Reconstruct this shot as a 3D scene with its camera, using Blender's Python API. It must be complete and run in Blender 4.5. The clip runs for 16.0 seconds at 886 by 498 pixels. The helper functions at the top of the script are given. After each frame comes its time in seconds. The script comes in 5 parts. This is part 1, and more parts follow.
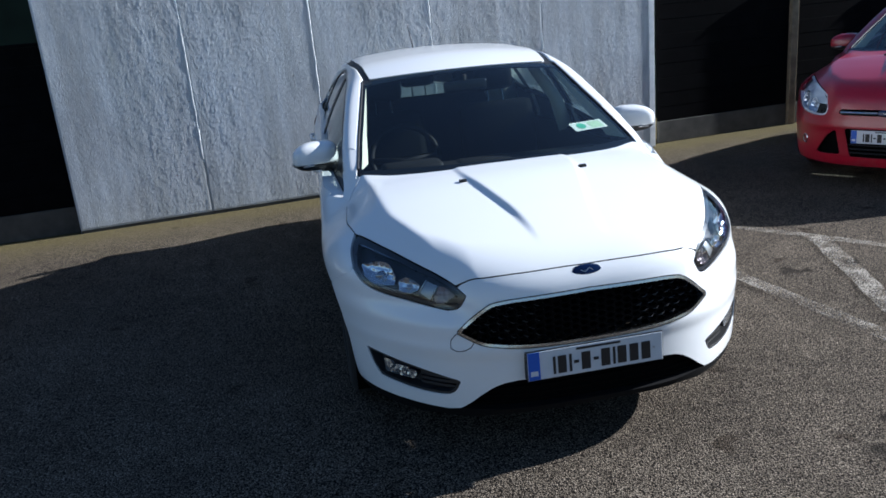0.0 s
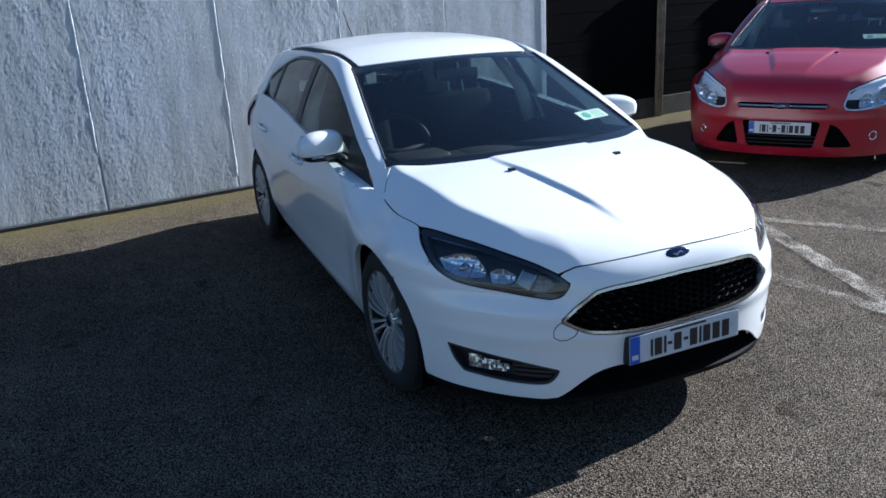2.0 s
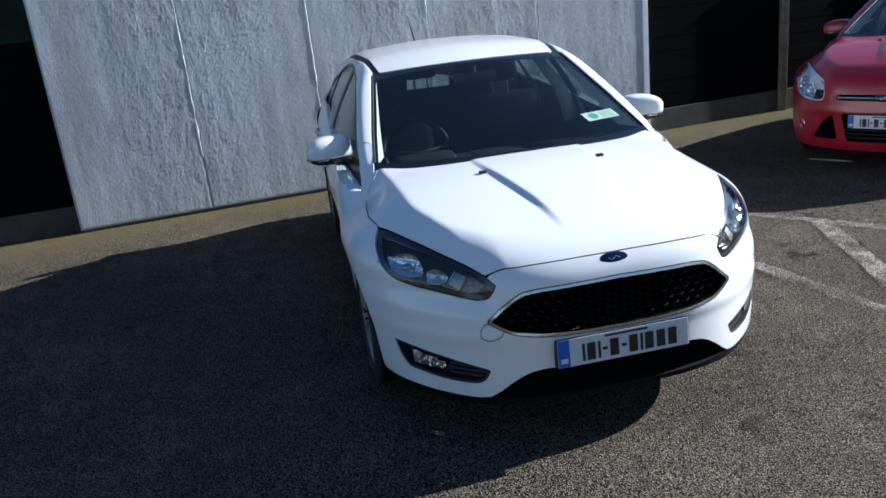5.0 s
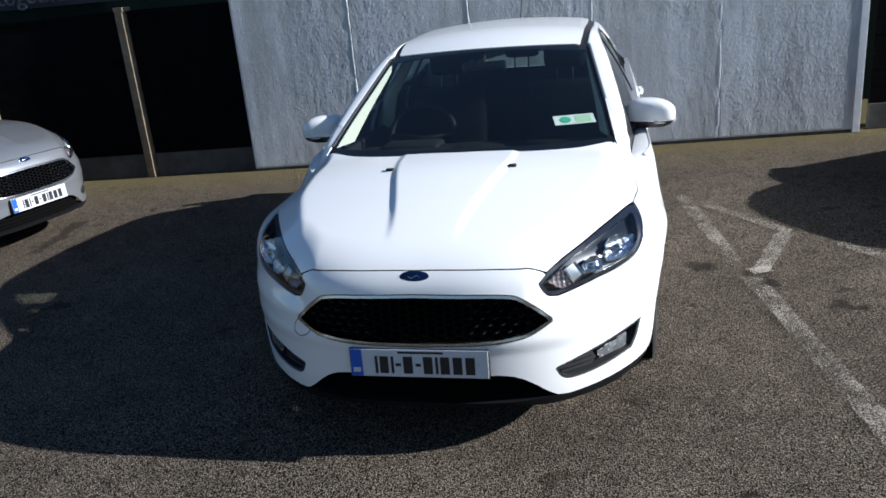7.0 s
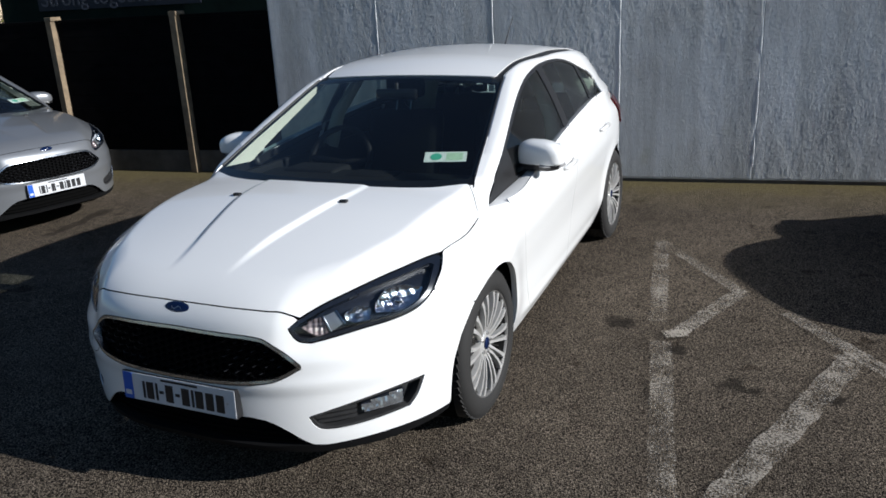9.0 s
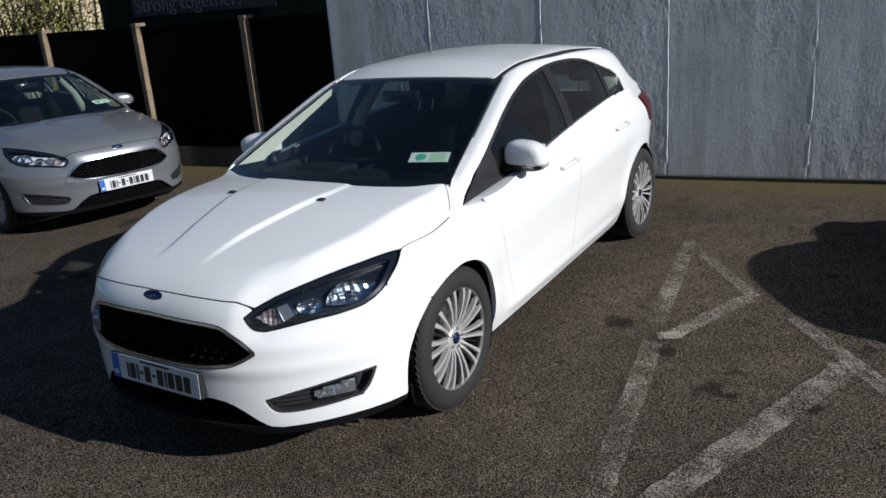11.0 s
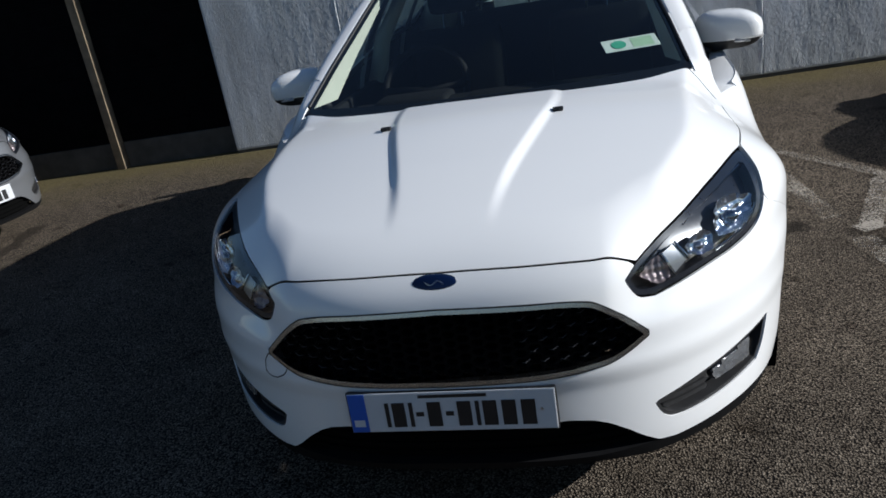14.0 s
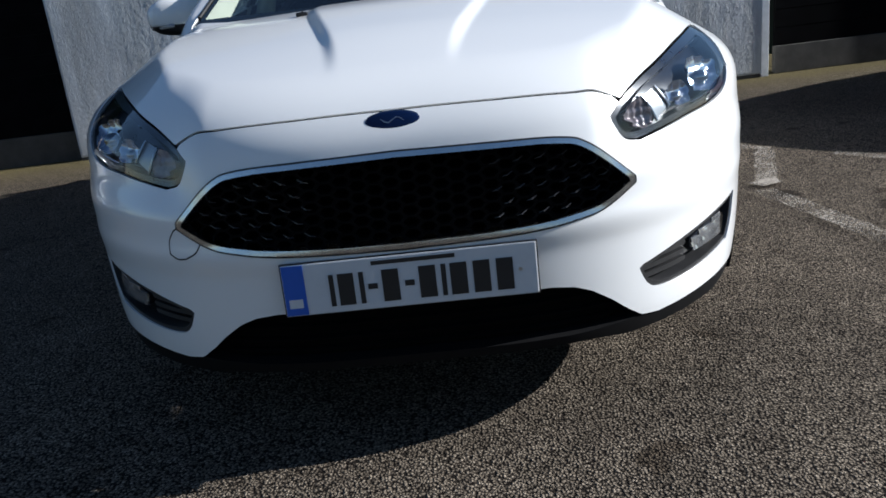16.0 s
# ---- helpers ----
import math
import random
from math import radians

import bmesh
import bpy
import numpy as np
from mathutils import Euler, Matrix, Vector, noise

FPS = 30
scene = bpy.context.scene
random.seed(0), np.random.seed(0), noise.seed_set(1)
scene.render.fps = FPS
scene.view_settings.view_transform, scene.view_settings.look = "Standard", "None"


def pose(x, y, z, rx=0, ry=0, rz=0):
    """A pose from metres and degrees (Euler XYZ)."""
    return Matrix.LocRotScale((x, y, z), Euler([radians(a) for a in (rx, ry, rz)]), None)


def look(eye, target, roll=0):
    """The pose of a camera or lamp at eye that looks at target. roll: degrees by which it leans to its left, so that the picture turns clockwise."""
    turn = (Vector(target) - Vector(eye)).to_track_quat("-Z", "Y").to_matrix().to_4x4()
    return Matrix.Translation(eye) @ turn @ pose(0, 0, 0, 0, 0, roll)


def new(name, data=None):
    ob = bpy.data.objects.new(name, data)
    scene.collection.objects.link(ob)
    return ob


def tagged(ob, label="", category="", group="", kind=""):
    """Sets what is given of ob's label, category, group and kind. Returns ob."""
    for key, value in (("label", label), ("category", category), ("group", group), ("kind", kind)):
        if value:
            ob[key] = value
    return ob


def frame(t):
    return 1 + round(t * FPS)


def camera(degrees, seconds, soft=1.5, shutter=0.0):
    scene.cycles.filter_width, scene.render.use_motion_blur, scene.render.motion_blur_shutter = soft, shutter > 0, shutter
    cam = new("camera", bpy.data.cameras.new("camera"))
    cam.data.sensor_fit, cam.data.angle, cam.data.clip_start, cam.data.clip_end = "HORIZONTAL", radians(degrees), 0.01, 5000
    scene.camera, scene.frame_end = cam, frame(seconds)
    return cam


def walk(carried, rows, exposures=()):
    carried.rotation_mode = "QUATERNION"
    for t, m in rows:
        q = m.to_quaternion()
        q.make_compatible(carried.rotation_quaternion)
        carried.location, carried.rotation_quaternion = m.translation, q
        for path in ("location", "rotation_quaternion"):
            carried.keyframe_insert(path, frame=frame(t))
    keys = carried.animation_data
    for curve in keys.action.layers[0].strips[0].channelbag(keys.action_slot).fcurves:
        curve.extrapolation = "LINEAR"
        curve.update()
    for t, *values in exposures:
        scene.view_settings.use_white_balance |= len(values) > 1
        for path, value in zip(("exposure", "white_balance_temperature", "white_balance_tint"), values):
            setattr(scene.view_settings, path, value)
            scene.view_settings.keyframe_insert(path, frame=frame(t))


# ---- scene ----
cam = camera(59.0, 16.0, soft=1.65)
PATH = [
    (0, (-0.92, -2.439, 1.618), (-0.603, -0.551, 1.041), -5.3),
    (0.5, (-1.237, -2.33, 1.617), (-0.726, -0.486, 1.035), -0.7),
    (1, (-1.537, -2.293, 1.64), (-0.915, -0.494, 1.026), -2.4),
    (1.5, (-1.683, -2.163, 1.627), (-1.003, -0.391, 0.997), -5.3),
    (2, (-1.852, -2.053, 1.651), (-1.084, -0.315, 1.026), -3.2),
    (2.5, (-2.077, -2.046, 1.651), (-1.241, -0.339, 1.027), -4.6),
    (3, (-2.146, -2.026, 1.659), (-1.263, -0.347, 1.024), -4.1),
    (3.2, (-2.152, -2.038, 1.681), (-1.281, -0.35, 1.055), -4.6),
    (4.25, (-1.743, -2.26, 1.662), (-1.075, -0.481, 1.05), -5.0),
    (5.3, (-0.776, -2.477, 1.633), (-0.554, -0.581, 1.037), -5.8),
    (5.5, (-0.581, -2.489, 1.648), (-0.439, -0.588, 1.046), -5.1),
    (6, (-0.135, -2.423, 1.635), (-0.231, -0.532, 0.991), -4.9),
    (6.5, (0.29, -2.456, 1.64), (0.048, -0.567, 1.028), -4.2),
    (7, (0.718, -2.423, 1.674), (0.268, -0.583, 1.031), -5.2),
    (7.5, (1.035, -2.271, 1.673), (0.554, -0.444, 1.015), -3.6),
    (8, (1.379, -2.192, 1.664), (0.752, -0.389, 1.066), -3.1),
    (8.5, (1.706, -2.087, 1.682), (0.925, -0.35, 1.071), -5.0),
    (9, (1.922, -1.889, 1.687), (1.127, -0.156, 1.081), -2.9),
    (9.2, (2.015, -1.854, 1.702), (1.197, -0.133, 1.095), -4.5),
    (10.25, (2.53, -1.76, 1.705), (1.487, -0.166, 1.1), -4.5),
    (11.3, (2.382, -1.724, 1.696), (1.371, -0.106, 1.095), -4.1),
    (11.5, (2.208, -1.746, 1.677), (1.29, -0.075, 1.072), -5.4),
    (12, (1.966, -1.813, 1.628), (1.14, -0.092, 1.033), -3.1),
    (12.5, (1.665, -1.748, 1.63), (0.853, -0.028, 1.012), -7.7),
    (13, (1.242, -1.805, 1.574), (0.568, -0.018, 0.981), -6.6),
    (13.5, (0.834, -1.787, 1.542), (0.215, -0.025, 0.828), -9.4),
    (14, (0.453, -1.558, 1.417), (-0.018, 0.253, 0.711), -9.8),
    (14.5, (0.15, -1.38, 1.232), (-0.036, 0.488, 0.539), -5.2),
    (15, (0.118, -1.376, 1.035), (-0.06, 0.445, 0.229), -5.8),
    (15.5, (0.102, -1.396, 0.932), (0.004, 0.488, 0.266), -4.0),
    (16, (0.124, -1.474, 0.913), (0.057, 0.434, 0.318), -6.4),
]
EXPOSURES = [(0.0, 1.10, 5570, 10), (3.0, 1.38, 5370, 10), (5.5, 1.05, 5620, 10), (7.0, 0.92, 5750, 10), (9.0, 0.38, 5950, 10), (11.5, 0.05, 5950, 10), (12.5, -0.05, 5950, 10), (14.0, 0.28, 5900, 10), (16.0, 0.75, 5850, 10)]
walk(cam, [(t, look(eye, target, roll)) for t, eye, target, roll in PATH], EXPOSURES)

# ---- light ----
SUN_FROM = Vector((2.14, 0.155, 1.0)).normalized()
world = bpy.data.worlds.new("sky")
scene.world = world
world.use_nodes = True
sky = world.node_tree.nodes.new("ShaderNodeTexSky")
sky.sky_type = "NISHITA"
sky.sun_disc = False
sky.sun_elevation = math.asin(SUN_FROM.z)
sky.sun_rotation = math.atan2(SUN_FROM.x, SUN_FROM.y)
sky.air_density, sky.dust_density, sky.ozone_density = 1.0, 0.15, 3.0
world.node_tree.nodes["Background"].inputs["Strength"].default_value = 0.05
world.node_tree.links.new(sky.outputs[0], world.node_tree.nodes["Background"].inputs["Color"])
sun = new("sun", bpy.data.lights.new("sun", "SUN"))
sun.data.energy, sun.data.angle, sun.data.color = 5.0, radians(0.55), (1.0, 0.95, 0.87)
sun.matrix_world = look(SUN_FROM * 40, (0, 0, 0))


# ---- materials ----
def shader(name):
    m = bpy.data.materials.new(name)
    m.use_nodes = True
    nt = m.node_tree
    return m, nt, nt.nodes["Principled BSDF"]


def node(nt, kind, values=None, **props):
    n = nt.nodes.new("ShaderNode" + kind)
    if "data_type" in props:
        n.data_type = props["data_type"]
    if "blend_type" in props:
        n.blend_type = props["blend_type"]
    if "operation" in props:
        n.operation = props["operation"]
    if "use_clamp" in props:
        n.use_clamp = props["use_clamp"]
    for k, v in (values or {}).items():
        n.inputs[k].default_value = v
    return n


def noise_of(nt, scale, detail=4.0, rough=0.6, coord="Object", stretch=None):
    tc = node(nt, "TexCoord")
    src = tc.outputs[coord]
    if stretch:
        mp = node(nt, "Mapping", {"Scale": stretch})
        nt.links.new(src, mp.inputs["Vector"])
        src = mp.outputs["Vector"]
    n = node(nt, "TexNoise", {"Scale": scale, "Detail": detail, "Roughness": rough})
    nt.links.new(src, n.inputs["Vector"])
    return n.outputs["Fac"]


def ramp_of(nt, fac, stops):
    r = node(nt, "ValToRGB")
    e = r.color_ramp.elements
    while len(e) < len(stops):
        e.new(0.5)
    for el, (p, c) in zip(e, stops):
        el.position, el.color = p, (*c, 1) if len(c) == 3 else c
    nt.links.new(fac, r.inputs["Fac"])
    return r.outputs["Color"]


def mixed(nt, fac, a, b, blend="MIX"):
    m = node(nt, "Mix", data_type="RGBA", blend_type=blend)
    for sock, v in ((m.inputs["Factor"], fac), (m.inputs["A"], a), (m.inputs["B"], b)):
        if hasattr(v, "links"):
            nt.links.new(v, sock)
        else:
            sock.default_value = v if isinstance(v, float) else (*v, 1)
    return m.outputs["Result"]


def maths(nt, op, a, b=0.0, c=0.0, clamp=False):
    m = node(nt, "Math", operation=op, use_clamp=clamp)
    for sock, v in zip(m.inputs, (a, b, c)):
        if hasattr(v, "links"):
            nt.links.new(v, sock)
        else:
            sock.default_value = v
    return m.outputs[0]


def bump(nt, bsdf, height, strength, distance=0.002):
    b = node(nt, "Bump", {"Strength": strength, "Distance": distance})
    nt.links.new(height, b.inputs["Height"])
    nt.links.new(b.outputs["Normal"], bsdf.inputs["Normal"])


def simple(name, colour, rough=0.5, metal=0.0, vary=0.12, scale=30.0, relief=0.0, coat=0.0, ior=1.5):
    """A plain surface with a little uneven tone and gloss."""
    m, nt, b = shader(name)
    n = noise_of(nt, scale)
    lo, hi = [c * (1 - vary) for c in colour], [min(c * (1 + vary), 1) for c in colour]
    nt.links.new(ramp_of(nt, n, [(0.3, lo), (0.7, hi)]), b.inputs["Base Color"])
    nt.links.new(maths(nt, "MULTIPLY_ADD", n, 0.16, rough - 0.08), b.inputs["Roughness"])
    b.inputs["Metallic"].default_value, b.inputs["Coat Weight"].default_value, b.inputs["IOR"].default_value = metal, coat, ior
    if relief:
        bump(nt, b, noise_of(nt, scale * 6, 3), relief, 0.001)
    return m


def car_paint(name, colour, metal=0.0, dust=(0.32, 0.30, 0.27), coat=0.8):
    """Clear-coated paint with orange peel and a film of road dust low down."""
    m, nt, b = shader(name)
    tc = node(nt, "TexCoord")
    xyz = node(nt, "SeparateXYZ")
    nt.links.new(tc.outputs["Object"], xyz.inputs[0])
    film = maths(nt, "MULTIPLY_ADD", xyz.outputs["Z"], -2.2, 0.75, True)
    spots = ramp_of(nt, noise_of(nt, 9.0, 8, 0.7), [(0.42, (0, 0, 0)), (0.75, (1, 1, 1))])
    dirt = maths(nt, "MULTIPLY", maths(nt, "MULTIPLY", film, spots), 0.35)
    nt.links.new(mixed(nt, dirt, colour, dust), b.inputs["Base Color"])
    nt.links.new(maths(nt, "MULTIPLY_ADD", dirt, 0.6, 0.32), b.inputs["Roughness"])
    b.inputs["Metallic"].default_value = metal
    b.inputs["Coat Weight"].default_value, b.inputs["Coat Roughness"].default_value = coat, 0.05
    bump(nt, b, noise_of(nt, 260.0, 2), 0.02, 0.0006)
    return m


def glass(name, tint, gloss=1.0, ior=1.5, dust=0.010):
    """A clear pane with a faint film of dust."""
    m = bpy.data.materials.new(name)
    m.use_nodes = True
    nt = m.node_tree
    nt.nodes.remove(nt.nodes["Principled BSDF"])
    out = nt.nodes["Material Output"]
    clear = node(nt, "BsdfTransparent", {"Color": (*tint, 1)})
    shine = node(nt, "BsdfGlossy", {"Roughness": 0.02, "Color": (gloss, gloss, gloss, 1)})
    facing = node(nt, "LayerWeight", {"Blend": 0.5})
    face_on = ((ior - 1) / (ior + 1)) ** 2
    shine_at = maths(nt, "MULTIPLY_ADD", maths(nt, "POWER", facing.outputs["Facing"], 5.0), 1 - face_on, face_on)
    mix = node(nt, "MixShader")
    nt.links.new(shine_at, mix.inputs[0])
    nt.links.new(clear.outputs[0], mix.inputs[1])
    nt.links.new(shine.outputs[0], mix.inputs[2])
    film = node(nt, "BsdfDiffuse", {"Color": (0.6, 0.6, 0.58, 1)})
    dusty = node(nt, "MixShader")
    nt.links.new(maths(nt, "MULTIPLY", noise_of(nt, 5.0, 5, 0.6), dust), dusty.inputs[0])
    nt.links.new(mix.outputs[0], dusty.inputs[1])
    nt.links.new(film.outputs[0], dusty.inputs[2])
    nt.links.new(dusty.outputs[0], out.inputs["Surface"])
    return m


def asphalt():
    """Worn tarmac: stone chips in dark binder, oil spots, moss and grit along the foot of the wall."""
    m, nt, b = shader("asphalt")
    tc = node(nt, "TexCoord")
    chips = node(nt, "TexVoronoi", {"Scale": 150.0, "Randomness": 1.0})
    warp = node(nt, "Mix", {"Factor": 0.010}, data_type="VECTOR")
    grain = node(nt, "TexNoise", {"Scale": 60.0, "Detail": 3.0})
    nt.links.new(tc.outputs["Object"], grain.inputs["Vector"])
    nt.links.new(tc.outputs["Object"], warp.inputs["A"])
    nt.links.new(grain.outputs["Color"], warp.inputs["B"])
    nt.links.new(warp.outputs["Result"], chips.inputs["Vector"])
    grey = node(nt, "SeparateXYZ")
    nt.links.new(chips.outputs["Color"], grey.inputs[0])
    stone = ramp_of(nt, grey.outputs["X"], [(0.0, (0.106, 0.089, 0.071)), (0.45, (0.161, 0.136, 0.108)), (0.8, (0.225, 0.191, 0.153)), (1.0, (0.34, 0.29, 0.233))])
    binder = ramp_of(nt, chips.outputs["Distance"], [(0.38, (1, 1, 1)), (0.66, (0.10, 0.10, 0.11))])
    col = mixed(nt, 1.0, stone, binder, "MULTIPLY")
    fleck = ramp_of(nt, noise_of(nt, 330.0, 4, 0.7), [(0.35, (0.6, 0.6, 0.6)), (0.65, (1.3, 1.29, 1.27))])
    col = mixed(nt, 0.3, col, fleck, "MULTIPLY")
    patches = noise_of(nt, 0.9, 6, 0.65)
    col = mixed(nt, 0.75, col, ramp_of(nt, patches, [(0.3, (0.56, 0.54, 0.515)), (0.7, (1.19, 1.15, 1.09))]), "MULTIPLY")
    oil = ramp_of(nt, noise_of(nt, 3.1, 3, 0.55), [(0.655, (1, 1, 1)), (0.70, (0.42, 0.39, 0.36))])
    col = mixed(nt, 0.8, col, oil, "MULTIPLY")
    mottle = ramp_of(nt, noise_of(nt, 7.0, 5, 0.65), [(0.32, (0.82, 0.81, 0.80)), (0.68, (1.13, 1.13, 1.12))])
    col = mixed(nt, 0.9, col, mottle, "MULTIPLY")
    specks = ramp_of(nt, noise_of(nt, 17.0, 3, 0.5), [(0.69, (1, 1, 1)), (0.73, (0.4, 0.38, 0.36))])
    col = mixed(nt, 0.8, col, specks, "MULTIPLY")
    # oil drips in the bays
    wobble = noise_of(nt, 16.0, 4, 0.6)
    for ox, oy, size in ((1.763, 1.458, 0.075), (1.85, 1.43, 0.05), (1.479, 1.752, 0.07), (1.153, 2.008, 0.09), (2.173, 1.451, 0.06), (0.95, -0.32, 0.06), (1.12, -0.12, 0.045)):
        gap = node(nt, "VectorMath", operation="DISTANCE")
        nt.links.new(tc.outputs["Object"], gap.inputs[0])
        gap.inputs[1].default_value = (ox, oy, 0)
        drip = maths(nt, "MULTIPLY", maths(nt, "SUBTRACT", maths(nt, "MULTIPLY_ADD", wobble, 0.16, size - 0.08), gap.outputs["Value"]), 30.0, clamp=True)
        col = mixed(nt, maths(nt, "MULTIPLY", drip, 0.75), col, (0.014, 0.012, 0.010))
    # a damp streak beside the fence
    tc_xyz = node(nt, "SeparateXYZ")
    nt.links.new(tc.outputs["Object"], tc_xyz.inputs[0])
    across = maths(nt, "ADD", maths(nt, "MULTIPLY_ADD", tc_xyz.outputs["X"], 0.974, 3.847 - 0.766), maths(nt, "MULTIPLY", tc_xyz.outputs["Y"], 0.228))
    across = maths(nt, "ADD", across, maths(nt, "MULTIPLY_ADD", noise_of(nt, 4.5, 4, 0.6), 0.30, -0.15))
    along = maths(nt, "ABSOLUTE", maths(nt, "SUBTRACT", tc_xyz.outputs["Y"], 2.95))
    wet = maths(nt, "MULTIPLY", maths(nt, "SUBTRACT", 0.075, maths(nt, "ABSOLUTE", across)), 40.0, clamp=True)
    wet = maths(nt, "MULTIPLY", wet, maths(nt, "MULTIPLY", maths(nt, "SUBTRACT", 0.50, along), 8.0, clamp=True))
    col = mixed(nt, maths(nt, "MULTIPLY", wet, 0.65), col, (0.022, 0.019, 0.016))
    # distance in front of the wall's foot
    xyz = node(nt, "SeparateXYZ")
    nt.links.new(tc.outputs["Object"], xyz.inputs[0])
    off = maths(nt, "SUBTRACT", maths(nt, "MULTIPLY_ADD", xyz.outputs["X"], 0.125, 5.22), xyz.outputs["Y"])
    off = maths(nt, "ADD", off, maths(nt, "MULTIPLY_ADD", noise_of(nt, 2.6, 6, 0.7), 0.9, -0.45))
    grit = ramp_of(nt, maths(nt, "MULTIPLY", off, 0.6), [(0.08, (1, 1, 1)), (0.26, (0.42, 0.42, 0.42)), (0.62, (0, 0, 0))])
    soil = ramp_of(nt, noise_of(nt, 38.0, 6, 0.7), [(0.3, (0.075, 0.06, 0.032)), (0.55, (0.135, 0.112, 0.052)), (0.75, (0.22, 0.185, 0.085))])
    col = mixed(nt, maths(nt, "MULTIPLY", grit, 0.85), col, soil)
    nt.links.new(col, b.inputs["Base Color"])
    b.inputs["Roughness"].default_value = 0.86
    b.inputs["Specular IOR Level"].default_value = 0.04
    h = maths(nt, "ADD", maths(nt, "MULTIPLY", chips.outputs["Distance"], -1.0), maths(nt, "MULTIPLY", noise_of(nt, 30, 4), 0.2))
    bump(nt, b, h, 1.0, 0.0055)
    return m


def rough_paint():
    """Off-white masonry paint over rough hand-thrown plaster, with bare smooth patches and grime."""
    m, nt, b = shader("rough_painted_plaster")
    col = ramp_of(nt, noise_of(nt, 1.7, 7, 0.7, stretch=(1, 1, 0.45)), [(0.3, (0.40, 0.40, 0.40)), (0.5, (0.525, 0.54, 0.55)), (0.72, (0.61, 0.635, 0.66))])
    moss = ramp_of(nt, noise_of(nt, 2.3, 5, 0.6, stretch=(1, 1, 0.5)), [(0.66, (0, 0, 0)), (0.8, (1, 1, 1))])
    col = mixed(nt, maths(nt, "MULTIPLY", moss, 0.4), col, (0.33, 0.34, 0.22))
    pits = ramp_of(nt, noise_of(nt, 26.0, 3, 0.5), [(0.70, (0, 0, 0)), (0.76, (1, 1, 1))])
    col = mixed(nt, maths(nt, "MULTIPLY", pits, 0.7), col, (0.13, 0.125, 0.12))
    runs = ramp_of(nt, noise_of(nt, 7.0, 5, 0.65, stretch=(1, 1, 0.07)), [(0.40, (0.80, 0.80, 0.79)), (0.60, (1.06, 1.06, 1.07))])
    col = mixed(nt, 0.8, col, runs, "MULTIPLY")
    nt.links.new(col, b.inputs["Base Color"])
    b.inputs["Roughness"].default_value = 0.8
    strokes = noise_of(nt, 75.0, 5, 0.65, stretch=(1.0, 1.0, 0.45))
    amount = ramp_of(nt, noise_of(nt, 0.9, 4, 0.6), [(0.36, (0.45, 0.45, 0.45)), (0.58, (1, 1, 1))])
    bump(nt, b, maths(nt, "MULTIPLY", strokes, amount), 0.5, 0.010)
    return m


def worn_line(name="worn_road_paint", start=0.565, full=0.68):
    """Road-marking paint, broken where tyres have worn it off."""
    m, nt, b = shader(name)
    b.inputs["Base Color"].default_value = (0.37, 0.33, 0.275, 1)
    b.inputs["Roughness"].default_value = 0.8
    worn = maths(nt, "ADD", maths(nt, "MULTIPLY", noise_of(nt, 5.0, 6, 0.7), 0.55), maths(nt, "MULTIPLY", noise_of(nt, 95.0, 3, 0.6), 0.65))
    mask = ramp_of(nt, worn, [(start, (0, 0, 0)), (full, (0.7, 0.7, 0.7))])
    nt.links.new(mask, b.inputs["Alpha"])
    return m


WHITE = car_paint("white_car_paint", (0.83, 0.83, 0.82))
RED = car_paint("red_car_paint", (0.31, 0.003, 0.018), coat=0.4)
SILVER = car_paint("silver_car_paint", (0.225, 0.235, 0.25), 0.5)
BLUE = car_paint("blue_car_paint", (0.02, 0.06, 0.22))
BLACK_TRIM = simple("black_plastic", (0.010, 0.010, 0.011), 0.55, relief=0.15)
GLOSS_BLACK = simple("gloss_black_trim", (0.008, 0.008, 0.009), 0.12)
# near black: shade of gaps, intake, grille back and arches as colour
SHELL = simple("dark_recess_shade", (0.003, 0.003, 0.003), 0.9, ior=1.1)
CHROME = simple("chrome", (0.36, 0.37, 0.39), 0.12, 1.0, 0.04)
DULL_CHROME = simple("satin_silver", (0.5, 0.5, 0.5), 0.3, 1.0, 0.06)
LIP_BLACK = simple("black_lip_plastic", (0.006, 0.006, 0.0065), 0.6, ior=1.2)
RUBBER = simple("tyre_rubber", (0.014, 0.0132, 0.0125), 0.8, relief=0.3)
ALLOY = simple("alloy_wheel", (0.70, 0.69, 0.67), 0.30, 0.58, 0.05)
RIM_GREY = simple("rim_edge", (0.16, 0.155, 0.15), 0.5, 0.4, 0.08)
GRILLE_FRAME = simple("grille_chrome", (0.50, 0.52, 0.55), 0.20, 1.0, 0.05)
# for the bars added to give the honeycomb its glints
GRILLE_TIP = simple("grille_glint_bars", (0.045, 0.045, 0.048), 0.3, 0.3)
SATIN_BLACK = simple("satin_black_trim", (0.014, 0.014, 0.015), 0.38)
# near black: the shade between the spokes put into the colour
RIM_SHADE = simple("barrel_shade_metal", (0.010, 0.0095, 0.009), 0.55, 0.3, 0.2)
BRAKE = simple("brake_disc", (0.25, 0.23, 0.21), 0.4, 0.9)
WINDOW = glass("window_glass", (0.48, 0.56, 0.54), dust=0.022)
SCREEN = glass("windscreen_glass", (0.62, 0.72, 0.71), ior=1.65, dust=0.004)
LENS = glass("lamp_lens", (0.84, 0.87, 0.90), ior=1.5, dust=0.0)
LAMP_BLACK = simple("lamp_bezel", (0.008, 0.010, 0.016), 0.3)
PRISM = simple("fog_lamp_glass", (0.55, 0.56, 0.58), 0.16, 0.85, 0.05)
MESH_BLACK = simple("grille_black", (0.005, 0.005, 0.0055), 0.45, ior=1.10)
